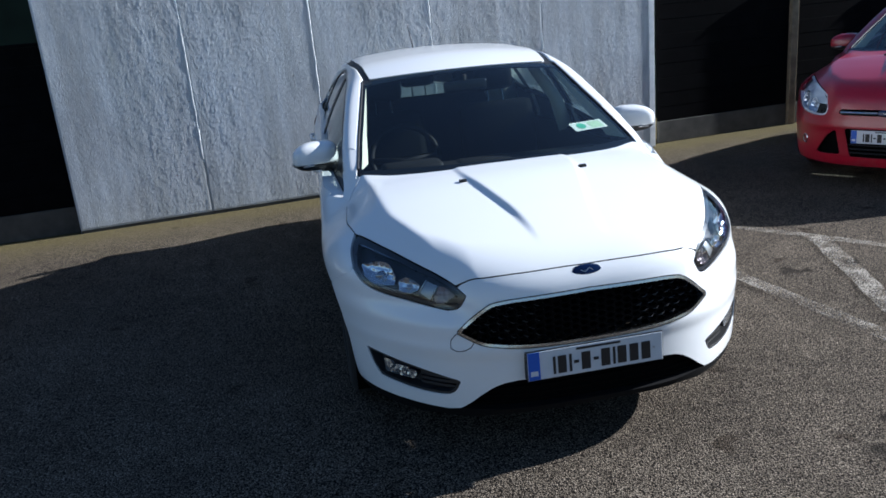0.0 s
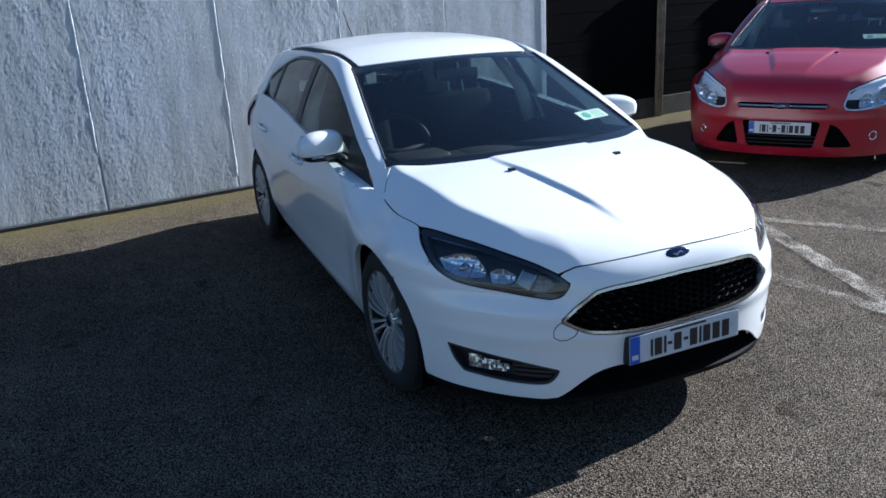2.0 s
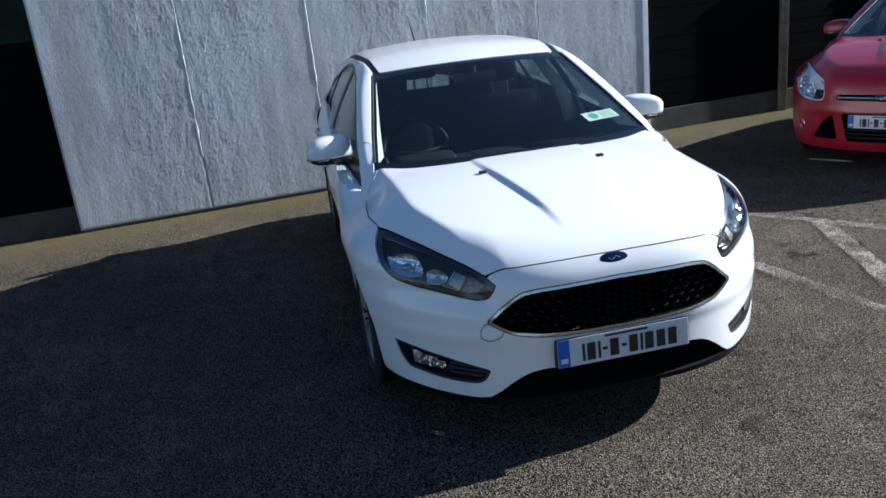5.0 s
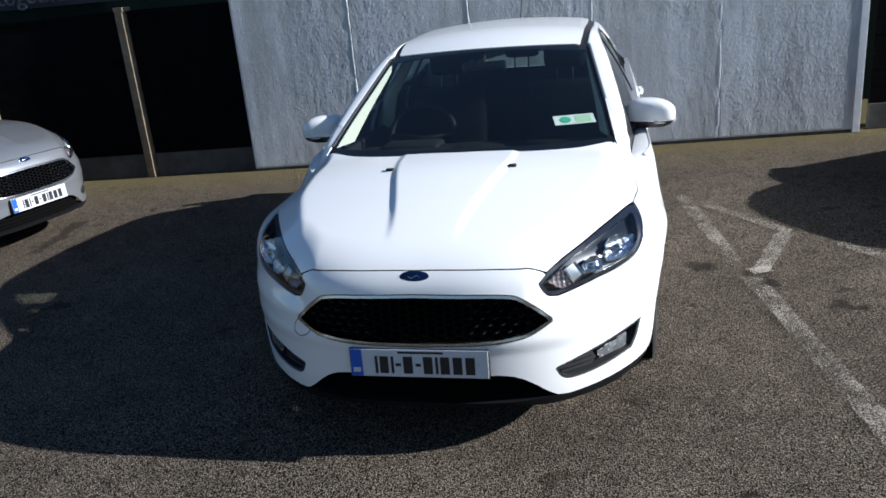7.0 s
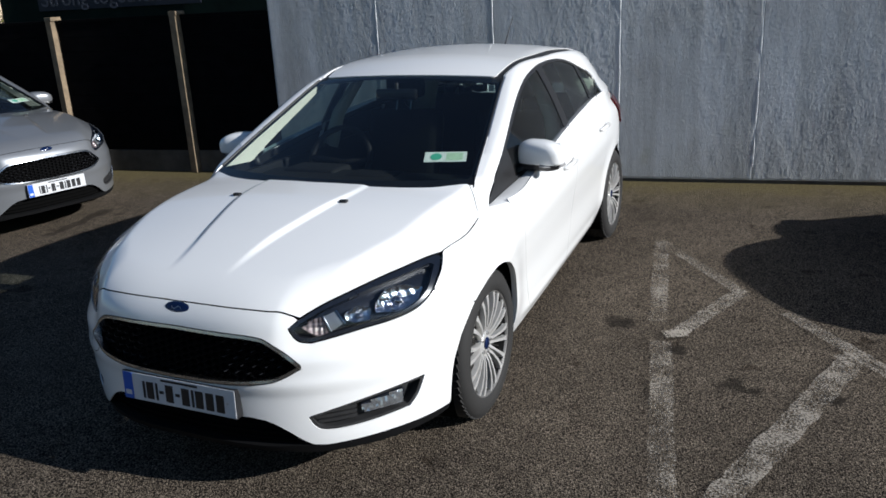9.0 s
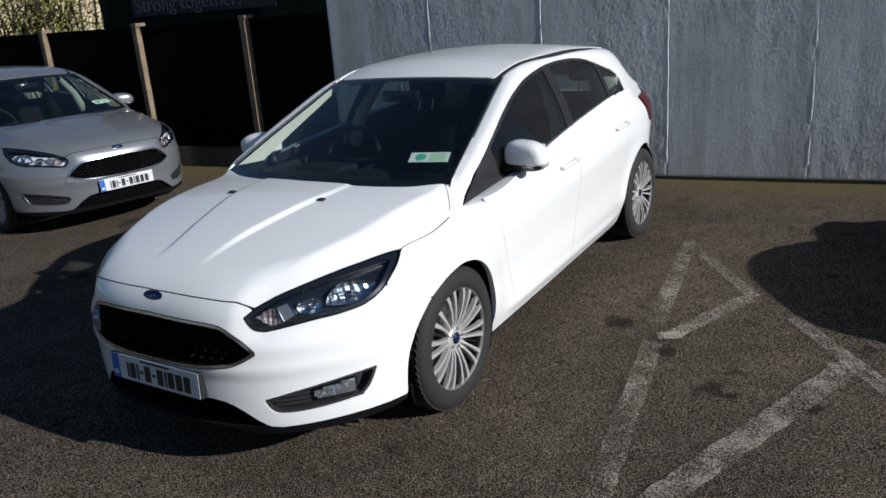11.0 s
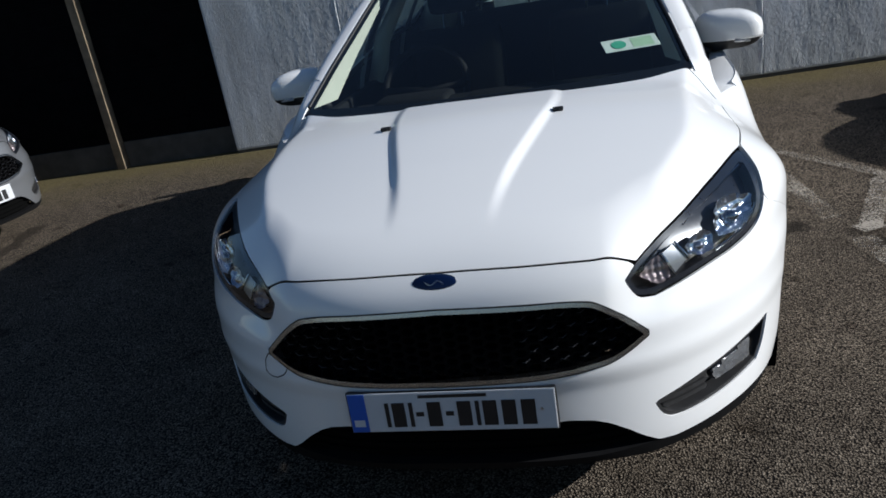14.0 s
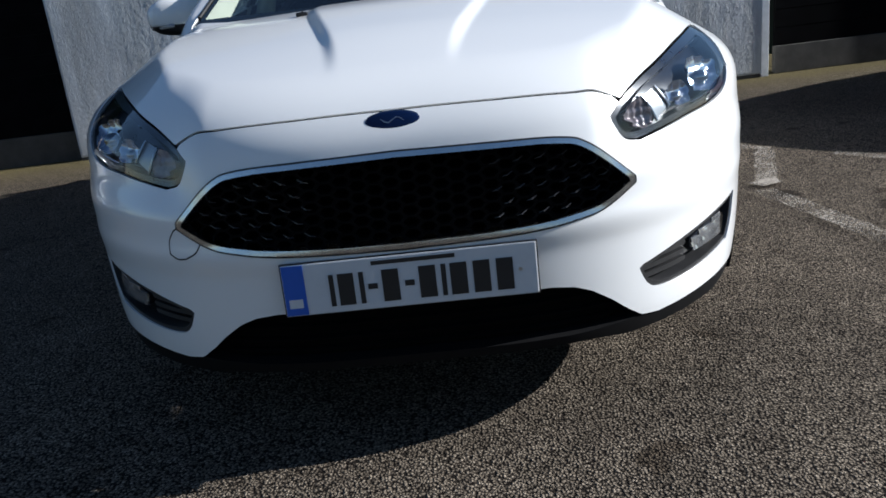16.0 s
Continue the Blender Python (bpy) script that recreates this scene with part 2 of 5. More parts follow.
CLEAR_LAMP = simple("clear_lamp_reflector", (0.82, 0.84, 0.88), 0.25, 0.1, 0.03)
REFLECTOR = simple("lamp_reflector", (0.62, 0.65, 0.70), 0.14, 1.0, 0.03)
LAMP_SILVER = simple("lamp_satin_silver", (0.30, 0.31, 0.32), 0.32, 0.7, 0.06)
FOG_GREY = simple("satin_grey_plastic", (0.030, 0.030, 0.031), 0.36)
REPEATER = simple("grey_repeater_lens", (0.45, 0.45, 0.46), 0.15, 0.3)
AMBER = simple("clear_indicator", (0.27, 0.22, 0.22), 0.14, 0.4)
TAIL_RED = simple("tail_lamp_red", (0.07, 0.003, 0.006), 0.15)
PLATE_WHITE = simple("number_plate_white", (0.58, 0.59, 0.61), 0.35, 0, 0.03)
PLATE_BLUE = simple("number_plate_blue", (0.02, 0.10, 0.48), 0.35, 0, 0.04)
PLATE_BLACK = simple("number_plate_black", (0.012, 0.012, 0.014), 0.4)
BADGE_BLUE = simple("badge_blue", (0.004, 0.013, 0.055), 0.15, 0.2)
CLOTH = simple("charcoal_seat_cloth", (0.006, 0.006, 0.0065), 0.9, 0, 0.3, 120, 0.4, ior=1.2)
DASH = simple("dark_dashboard", (0.009, 0.009, 0.0095), 0.7, 0, 0.2, 60, 0.3, ior=1.25)
CREAM = simple("cream_headlining", (0.55, 0.53, 0.44), 0.85, 0, 0.05)
PAPER = simple("sticker_paper", (0.72, 0.76, 0.70), 0.6, 0, 0.05)
PAPER_GREEN = simple("sticker_green", (0.08, 0.42, 0.27), 0.6, 0, 0.1)
PAPER_PALE = simple("sticker_pale_green", (0.45, 0.62, 0.42), 0.6, 0, 0.1)
ASPHALT = asphalt()
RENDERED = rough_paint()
FRESH = simple("clean_white_paint", (0.80, 0.81, 0.80), 0.7, 0, 0.1, 14, 0.4)
LINE = worn_line()
LINE_FAINT = worn_line("faint_road_paint", 0.57, 0.73)
LINE_THICK = worn_line("thick_road_paint", 0.53, 0.66)
CONCRETE = simple("concrete", (0.20, 0.15, 0.095), 0.9, 0, 0.35, 9, 0.8)
# gravel boards' damp concrete, also the painted shade below the wall panels
PLINTH = simple("damp_concrete_slot_shade", (0.07, 0.066, 0.058), 0.9, 0, 0.35, 5, 0.8)
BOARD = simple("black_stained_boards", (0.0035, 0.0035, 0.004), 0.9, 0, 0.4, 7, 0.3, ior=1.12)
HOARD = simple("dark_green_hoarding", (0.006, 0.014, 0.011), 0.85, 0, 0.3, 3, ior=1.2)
SIGN = simple("navy_sign_sheet", (0.006, 0.009, 0.02), 0.6, 0, 0.2, 3)
SIGN_TEXT = simple("grey_sign_letters", (0.05, 0.055, 0.075), 0.6, 0, 0.2)
LEAF = simple("sunlit_leaves", (0.15, 0.15, 0.03), 0.6, 0, 0.5, 2.0)
BARK = simple("bark", (0.035, 0.026, 0.018), 0.9, 0, 0.3, 12, 0.8)
PALE_WALL = simple("pale_garden_wall", (0.46, 0.37, 0.26), 0.85, 0, 0.35, 2.5, 0.8)


# ---- mesh helpers ----
def mesh_of(name, verts, faces, material, smooth=True):
    me = bpy.data.meshes.new(name)
    me.from_pydata([tuple(map(float, v)) for v in verts], [], [tuple(map(int, f)) for f in faces])
    me.materials.append(material)
    me.polygons.foreach_set("use_smooth", [smooth] * len(me.polygons))
    me.update()
    return me


def hang(name, me, parent, label="", m=None):
    ob = new(name, me)
    ob.parent = parent
    if m is not None:
        ob.matrix_basis = m
    return tagged(ob, label)


def part(name, bm, material, parent, label="", smooth=False, m=None):
    me = bpy.data.meshes.new(name)
    bm.to_mesh(me)
    bm.free()
    me.materials.append(material)
    me.polygons.foreach_set("use_smooth", [smooth] * len(me.polygons))
    return hang(name, me, parent, label, m)


def thing(name, label, category, m=None, group="", kind=""):
    ob = new(name)
    if m is not None:
        ob.matrix_basis = m
    return tagged(ob, label, category, group, kind)


def add_box(bm, lo, hi, bevel=0.0, m=None):
    size, mid = Vector(hi) - Vector(lo), (Vector(hi) + Vector(lo)) / 2
    made = bmesh.ops.create_cube(bm, size=1, matrix=(m or Matrix()) @ Matrix.Translation(mid) @ Matrix.Diagonal((*size, 1)))["verts"]
    if bevel:
        edges = list({e for v in made for e in v.link_edges})
        bmesh.ops.bevel(bm, geom=edges, offset=bevel, segments=2, profile=0.6, affect="EDGES")


def box(lo, hi, bevel=0.0, m=None):
    bm = bmesh.new()
    add_box(bm, lo, hi, bevel, m)
    return bm


def add_tube(bm, points, radius, sides=8):
    """A round bar along points; radius: a number, or one for each point."""
    pts = [Vector(p) for p in points]
    rad = radius if hasattr(radius, "__len__") else [radius] * len(pts)
    rings, side = [], None
    for i, p in enumerate(pts):
        d = (pts[min(i + 1, len(pts) - 1)] - pts[max(i - 1, 0)]).normalized()
        side = (side - d * side.dot(d)).normalized() if side is not None else d.orthogonal().normalized()
        up = d.cross(side)
        rings.append([bm.verts.new(p + rad[i] * (math.cos(a) * side + math.sin(a) * up)) for a in (2 * math.pi * k / sides for k in range(sides))])
    for a, b in zip(rings, rings[1:]):
        for k in range(sides):
            bm.faces.new((a[k], a[(k + 1) % sides], b[(k + 1) % sides], b[k]))
    bm.faces.new(rings[0][::-1])
    bm.faces.new(rings[-1])


def tube(points, radius, sides=8):
    bm = bmesh.new()
    add_tube(bm, points, radius, sides)
    return bm


def turned(profile, steps=48):
    """A solid of revolution about the x axis from (x, r) pairs, closed where r is 0."""
    bm = bmesh.new()
    rings = []
    for k in range(steps):
        a = 2 * math.pi * k / steps
        rings.append([bm.verts.new((x, r * math.cos(a), r * math.sin(a))) for x, r in profile])
    for k in range(steps):
        a, b = rings[k], rings[(k + 1) % steps]
        for i in range(len(profile) - 1):
            bm.faces.new((a[i], a[i + 1], b[i + 1], b[i]))
    bmesh.ops.remove_doubles(bm, verts=bm.verts, dist=1e-5)
    bmesh.ops.recalc_face_normals(bm, faces=bm.faces)
    return bm


# ---- the form of the car ----
def curve(xs, ys):
    """Smooth curve through knots (monotone cubic), flat slope continuation."""
    xs, ys = np.array(xs, float), np.array(ys, float)
    h, d = np.diff(xs), np.diff(ys) / np.diff(xs)
    m = np.r_[d[0], np.where(d[1:] * d[:-1] > 0, 2 * d[1:] * d[:-1] / (d[1:] + d[:-1] + 1e-12), 0), d[-1]]

    def value(x):
        x = np.asarray(x, float)
        i = np.clip(np.searchsorted(xs, x) - 1, 0, len(h) - 1)
        t = (x - xs[i]) / h[i]
        tc = np.clip(t, 0, 1)
        inside = (ys[i] * (1 + 2 * tc) * (1 - tc) ** 2 + ys[i + 1] * tc ** 2 * (3 - 2 * tc)
                  + h[i] * (m[i] * tc * (1 - tc) ** 2 - m[i + 1] * tc ** 2 * (1 - tc)))
        return inside + (t - tc) * h[i] * np.where(t < 0, m[i], m[i + 1])
    return value


def smax(a, b, k):
    return np.maximum(a, b) + np.maximum(k - np.abs(a - b), 0) ** 2 / (4 * k)


def ramp(x, a, b):
    t = np.clip((x - a) / (b - a), 0, 1)
    return t * t * (3 - 2 * t)


WHEEL_Y, WHEEL_R = (0.895, 3.54), 0.316
HALF_WIDTH = curve([0.0, 0.3, 0.5, 0.9, 1.3, 2.2, 3.2, 3.6, 4.0, 4.36], [0.81, 0.858, 0.877, 0.889, 0.876, 0.855, 0.828, 0.800, 0.718, 0.60])
SIDE_FORM = curve([0.12, 0.2, 0.3, 0.45, 0.6, 0.7, 0.8, 0.9, 1.0, 1.1, 1.3], [-0.10, -0.07, -0.045, -0.034, -0.014, -0.003, -0.01, -0.04, -0.075, -0.12, -0.25])
HOOD_LINE = curve([-0.1, 0.06, 0.15, 0.3, 0.5, 0.77, 0.91, 1.04, 1.5, 2.2, 4.4], [0.65, 0.752, 0.79, 0.833, 0.88, 0.928, 0.94, 0.948, 1.15, 1.3, 1.35])
NOSE_LEAN = curve([0.1, 0.18, 0.25, 0.35, 0.42, 0.447, 0.468, 0.5, 0.58, 0.66, 0.71, 0.76, 0.9], [0.10, 0.03, 0.012, 0.006, 0.003, -0.003, -0.006, 0.0, 0.004, 0.02, 0.043, 0.085, 0.30])
HOOD_CREST = curve([0.0, 0.1, 0.16, 0.25, 0.34, 0.44, 0.62, 0.8, 1.0, 1.15, 1.5], [0.36, 0.40, 0.438, 0.484, 0.521, 0.562, 0.620, 0.636, 0.648, 0.668, 0.70])


def body(x, y, z):
    """The outside of the car below its windows: negative inside."""
    x = np.abs(x)
    flare = sum(0.012 * np.exp(-((np.hypot(y - w, z - WHEEL_R) - 0.35) / 0.085) ** 2) for w in WHEEL_Y) * ramp(z, 0.2, 0.4)
    rise = 0.10 * ramp(y, 0.8, 3.9) - 0.015 * ramp(y, 3.1, 3.7)
    crease = 0.011 * np.exp(-((z - 0.265) / 0.032) ** 2) * ramp(y, 1.25, 1.6) * (1 - ramp(y, 2.9, 3.2))
    side = x - HALF_WIDTH(y) - SIDE_FORM(z - rise) - flare - crease + 0.05 * ramp(z, 0.9, 1.06) * ramp(y, 3.3, 3.8)
    front = NOSE_LEAN(z) + 0.85 * x ** 3.2 + 0.03 * ramp(x, 0.38, 0.5) * ramp(z, 0.54, 0.62) - y
    edge = 0.125 + 0.13 * ramp(y, 0.15, 0.95)
    dome = 0.013 * (1 - ramp(x, edge - 0.014, edge + 0.020)) * ramp(y, 0.14, 0.46) * (1 - 0.5 * ramp(y, 0.66, 0.96))
    fall = 0.006 * np.logaddexp(0, (x - HOOD_CREST(y)) / 0.006)
    top = z - HOOD_LINE(y) + 0.076 * x ** 2 + (0.52 + 0.20 * ramp(y, 0.68, 1.0)) * fall + 0.001 - dome
    rear = y - 4.10 + 0.40 * np.maximum(z - 0.75, 0) + 0.5 * x ** 4
    f = smax(side, front, 0.10)
    f = smax(f, top, 0.06)
    return smax(smax(f, rear, 0.12), 0.16 - z, 0.02)


ROOF_LINE = curve([1.6, 1.95, 2.3, 2.8, 3.3, 3.8, 4.2], [1.22, 1.345, 1.398, 1.412, 1.378, 1.315, 1.24])
RAIL = curve([0.8, 0.95, 1.1, 1.25, 1.35, 1.45], [0.83, 0.797, 0.73, 0.642, 0.57, 0.46])


def cabin(x, y, z):
    """The outside of the windows, pillars and roof: negative inside."""
    x = np.abs(x)
    side = x - RAIL(z) + 0.16 * ramp(y, 3.22, 4.35) + 0.075 * (1 - ramp(y, 0.95, 2.0)) + 0.025 * ramp(y, 2.2, 3.3)
    top = z - ROOF_LINE(y) + 0.13 * x ** 2
    screen = (0.985 + 2.26 * (z - 0.925) + 0.3 * x ** 2 - y) * 0.40
    rear = (y - 3.98 + 0.70 * (z - 0.95) + 0.30 * x ** 2) * 0.8
    return smax(smax(smax(side, screen, 0.03), top, 0.06), rear, 0.06)


# ---- surface patches ----
def spline(points, per=6):
    """Points along a smooth curve through the given ones."""
    p = np.array(points, float)
    if len(p) < 3:
        return p
    q = np.r_[[2 * p[0] - p[1]], p, [2 * p[-1] - p[-2]]]
    out = []
    for i in range(1, len(q) - 2):
        for t in np.arange(per) / per:
            a, b, c, d = q[i - 1:i + 3]
            out.append(0.5 * (2 * b + (c - a) * t + (2 * a - 5 * b + 4 * c - d) * t * t + (3 * b - a - 3 * c + d) * t ** 3))
    return np.array(out + [p[-1]])


def outline(*runs):
    """A closed outline of smooth runs that meet in corners."""
    return np.concatenate([spline(r)[:-1] for r in runs])


def inside(poly, u, v):
    """Distance to the outline, positive inside."""
    a, b = poly, np.roll(poly, -1, 0)
    p = np.stack([u, v], -1).reshape(-1, 2)
    best, odd = np.full(len(p), 1e9), np.zeros(len(p), bool)
    for s, e in zip(a, b):
        d = e - s
        w = p - s
        t = np.clip(w @ d / max(d @ d, 1e-12), 0, 1)
        best = np.minimum(best, ((w - t[:, None] * d) ** 2).sum(1))
        hit = (s[1] > p[:, 1]) != (e[1] > p[:, 1])
        if d[1]:
            odd ^= hit & (p[:, 0] < s[0] + (p[:, 1] - s[1]) * d[0] / d[1])
    return (np.sqrt(best) * np.where(odd, 1, -1)).reshape(np.shape(u))


def meet(f, base, way, far, near=0.0):
    """The last place along each ray, from its base outwards, that is still inside f."""
    lo, hi = np.full(len(base), near), np.full(len(base), far)
    for _ in range(30):
        mid = (lo + hi) / 2
        q = base + mid[:, None] * way
        within = f(q[:, 0], q[:, 1], q[:, 2]) < 0
        lo, hi = np.where(within, mid, lo), np.where(within, hi, mid)
    return base + lo[:, None] * way


def round_car(u, z):
    """A place on the car's skirt: u runs from the middle of the nose round the corner and back along the side."""
    s, w = np.sign(u), np.abs(u)
    fan = np.clip((w - 0.35) / 0.5, 0, math.pi / 2)
    back = np.maximum(w - 0.35 - math.pi / 4, 0)
    base = np.stack([np.minimum(w, 0.35), 0.5 + back, z], -1)
    way = np.stack([np.sin(fan), -np.cos(fan), 0 * z], -1)
    p = meet(body, base, way, 0.8)
    p[:, 0] *= np.where(s < 0, -1, 1)
    return p


def u_at(x, y):
    x = np.abs(x)
    return np.where(y < 0.5, np.where(x < 0.35, x, 0.35 + 0.5 * np.arctan2(x - 0.35, 0.5 - y)), y - 0.5 + 0.35 + math.pi / 4)


def over_hood(x, y):
    return meet(body, np.stack([x, y, 0 * x + 0.4], -1), np.array([[0, 0, 1.0]]), 1.0)


def over_roof(x, y):
    return meet(cabin, np.stack([x, y, 0 * x + 0.9], -1), np.array([[0, 0, 1.0]]), 0.8)


def cabin_side(y, z):
    return meet(cabin, np.stack([0 * y + 0.02, y, z], -1), np.array([[1.0, 0, 0]]), 1.1)


def on_screen(x, z):
    return meet(cabin, np.stack([x, 0 * x + 2.4, z], -1), np.array([[0, -1.0, 0]]), 2.0)


def outward(f, p):
    e = 1e-3
    g = np.stack([f(*(p + np.eye(3)[k] * e).T) - f(*(p - np.eye(3)[k] * e).T) for k in range(3)], -1)
    return g / np.maximum(np.linalg.norm(g, axis=1), 1e-9)[:, None]


def patch(place, f, region, extent, step, lift=0.0, depth=0.012):
    """Vertices and faces of the part of a surface where region(u, v, p) is above 0, with a returned edge of that depth."""
    (u0, u1), (v0, v1) = extent
    us = np.linspace(u0, u1, max(int(round((u1 - u0) / step)), 2) + 1)
    vs = np.linspace(v0, v1, max(int(round((v1 - v0) / step)), 2) + 1)
    U, V = np.meshgrid(us, vs, indexing="ij")
    P = place(U.ravel(), V.ravel())
    G = region(U.ravel(), V.ravel(), P).reshape(U.shape)
    nu, nv = U.shape
    index, uv, faces = {}, [], []

    def vert(i, j):
        k = (i, j)
        if k not in index:
            index[k] = len(uv)
            uv.append((us[i], vs[j]))
        return index[k]

    def cross(a, b):
        if b < a:
            a, b = b, a
        k = (a, b)
        if k not in index:
            t = G[a] / (G[a] - G[b])
            index[k] = len(uv)
            uv.append((us[a[0]] + t * (us[b[0]] - us[a[0]]), vs[a[1]] + t * (vs[b[1]] - vs[a[1]])))
        return index[k]

    pos = G > 0
    any_in = pos[:-1, :-1] | pos[1:, :-1] | pos[1:, 1:] | pos[:-1, 1:]
    for i, j in np.argwhere(any_in).tolist():
        ring = ((i, j), (i + 1, j), (i + 1, j + 1), (i, j + 1))
        face = []
        for k in range(4):
            a, b = ring[k], ring[(k + 1) % 4]
            if pos[a]:
                face.append(vert(*a))
            if pos[a] != pos[b]:
                face.append(cross(a, b))
        if len(face) > 2:
            faces.append(face)
    if not faces:
        return np.zeros((0, 3)), []
    uv = np.array(uv)
    P = place(uv[:, 0], uv[:, 1])
    N = outward(f, P)
    big = max(range(0, len(faces), max(len(faces) // 50, 1)), key=lambda k: len(faces[k]) == 4)
    a, b, c = (P[faces[big][k]] for k in (0, 1, 2))
    if np.cross(b - a, c - a) @ N[faces[big][0]] < 0:
        faces = [fc[::-1] for fc in faces]
    P = P + lift * N
    if depth:
        count = {}
        for fc in faces:
            for k in range(len(fc)):
                e = (fc[k], fc[(k + 1) % len(fc)])
                count[e] = count.get(e, 0) + 1
        rim = [e for e in count if (e[1], e[0]) not in count]
        ids = sorted({k for e in rim for k in e})
        top = {k: len(P) + n for n, k in enumerate(ids)}
        low = {k: len(P) + len(ids) + n for n, k in enumerate(ids)}
        P = np.concatenate([P, P[ids], P[ids] - depth * N[ids]])
        faces = faces + [[top[b], top[a], low[a], low[b]] for a, b in rim]
    return P, faces


def joined(*pieces):
    verts, faces, n = [], [], 0
    for P, F in pieces:
        verts.append(P)
        faces += [[k + n for k in fc] for fc in F]
        n += len(P)
    return np.concatenate(verts), faces


def flipped(piece):
    P, F = piece
    return P * np.array([[-1, 1, 1]]), [fc[::-1] for fc in F]


# ---- the car ----
HOOD_EDGE = spline([(0.458, 0.124), (0.567, 0.262), (0.665, 0.440), (0.757, 0.638)])
HOOD = np.concatenate([
    spline([(0.0, 0.062), (0.2, 0.066), (0.34, 0.082), (0.41, 0.102), (0.458, 0.124)])[:-1],
    HOOD_EDGE[:-1], spline([(0.757, 0.638), (0.776, 0.80), (0.758, 1.02)])[:-1],
    spline([(0.758, 1.02), (0.71, 1.095), (0.672, 1.135)])[:-1], spline([(0.672, 1.135), (0.61, 1.105), (0.5, 1.05), (0.3, 0.99), (0.0, 0.965)])])
HOOD_ALL = np.concatenate([HOOD, (HOOD * [[-1, 1]])[::-1][1:-1]])


def skirt_line(xy):
    p = over_hood(xy[:, 0], xy[:, 1])
    return np.stack([u_at(p[:, 0], p[:, 1]), p[:, 2]], -1)


HOOD_FRONT_UZ = skirt_line(HOOD[:25])
HOOD_SIDE_UZ = skirt_line(HOOD_EDGE)
HEADLIGHT = np.concatenate([
    [(0.446, 0.663)], HOOD_SIDE_UZ,
    spline([HOOD_SIDE_UZ[-1], (1.17, 0.738), (1.09, 0.690), (1.0, 0.655), (0.89, 0.640), (0.76, 0.632), (0.65, 0.621), (0.53, 0.608)])[1:],
    spline([(0.53, 0.608), (0.480, 0.620), (0.446, 0.663)])[1:-1]])
GRILLE_HALF = np.concatenate([spline([(0.0, 0.650), (0.24, 0.645), (0.33, 0.638), (0.37, 0.625), (0.42, 0.592), (0.487, 0.54)]),
                              spline([(0.487, 0.532), (0.41, 0.496), (0.35, 0.483), (0.235, 0.472), (0.0, 0.467)])])
GRILLE = np.concatenate([GRILLE_HALF, (GRILLE_HALF * [[-1, 1]])[::-1][1:-1]])
FOG = outline([(0.494, 0.345), (0.66, 0.376), (0.87, 0.40), (1.015, 0.410)], [(1.015, 0.410), (0.98, 0.345), (0.935, 0.304)],
              [(0.935, 0.304), (0.73, 0.288), (0.58, 0.284), (0.525, 0.300), (0.494, 0.345)])
ARCH_Y, ARCH_R = (0.868, 3.515), 0.356
SIDE_U = -0.5 + 0.35 + math.pi / 4
BELT = curve([1.0, 1.14, 1.6, 2.1, 2.55, 3.05, 3.6], [0.825, 0.845, 0.91, 0.979, 1.027, 1.066, 1.08])
DLO_TOP = [(1.15, 0.838), (1.345, 0.98), (1.525, 1.076), (1.717, 1.168), (1.895, 1.236), (2.123, 1.289), (2.42, 1.322), (2.735, 1.324), (2.975, 1.30), (3.18, 1.24), (3.335, 1.177), (3.372, 1.125), (3.31, 1.075), (3.22, 1.045)]
DLO = outline(DLO_TOP, [(3.22, 1.045), (2.95, 1.02), (2.6, 1.005), (2.2, 0.967), (1.6, 0.897), (1.15, 0.838)])


def arch_gap(u, z):
    return np.minimum(*(np.hypot(u - SIDE_U - w, z - WHEEL_R) - ARCH_R for w in ARCH_Y))


def lower_edge(u):
    """Height of the painted bumper's lower edge."""
    return np.interp(u, [0.0, 0.28, 0.33, 0.37, 0.42, 0.46, 0.505, 0.56, 0.9, 1.2], [0.342, 0.342, 0.334, 0.318, 0.287, 0.258, 0.232, 0.226, 0.236, 0.236])


def hood_top(u):
    return np.interp(u, np.r_[HOOD_FRONT_UZ[:, 0], HOOD_SIDE_UZ[:, 0]], np.r_[HOOD_FRONT_UZ[:, 1], HOOD_SIDE_UZ[:, 1]])


GAP, DOOR_GAP = 0.002, 0.0009


def seam_u(z):
    """Where the bumper meets the wing."""
    return np.interp(z, [0.56, 0.605, 0.685], [1.36, 1.285, 1.12])


def bumper_region(u, z, p):
    w = np.abs(u)
    seam = seam_u(z) - w
    g = np.minimum.reduce([hood_top(w) - z - GAP, z - lower_edge(w), arch_gap(w, z), seam,
                           -inside(HEADLIGHT, w, z) - 0.003, -inside(GRILLE, u, z), -inside(FOG, w, z)])
    return g


def under_hood_line(p):
    """Below the shut line of the bonnet along the wing."""
    x = np.interp(p[:, 1], HOOD[:, 1][25:60], HOOD[:, 0][25:60])
    return p[:, 0] - x - GAP


def wing_region(u, z, p):
    y = u - SIDE_U
    seam = u - seam_u(z) - 0.0012
    return np.minimum.reduce([seam, arch_gap(u, z), -inside(HEADLIGHT, u, z) - 0.003, 1.32 - 0.45 * (z - 0.6) - y - DOOR_GAP, z - 0.2,
                              np.where(y < 1.02, under_hood_line(p), 9.0), np.where(y > 1.14, BELT(y) - z, 9.0), np.where(y > 1.0, 0.842 - z, 9.0)])


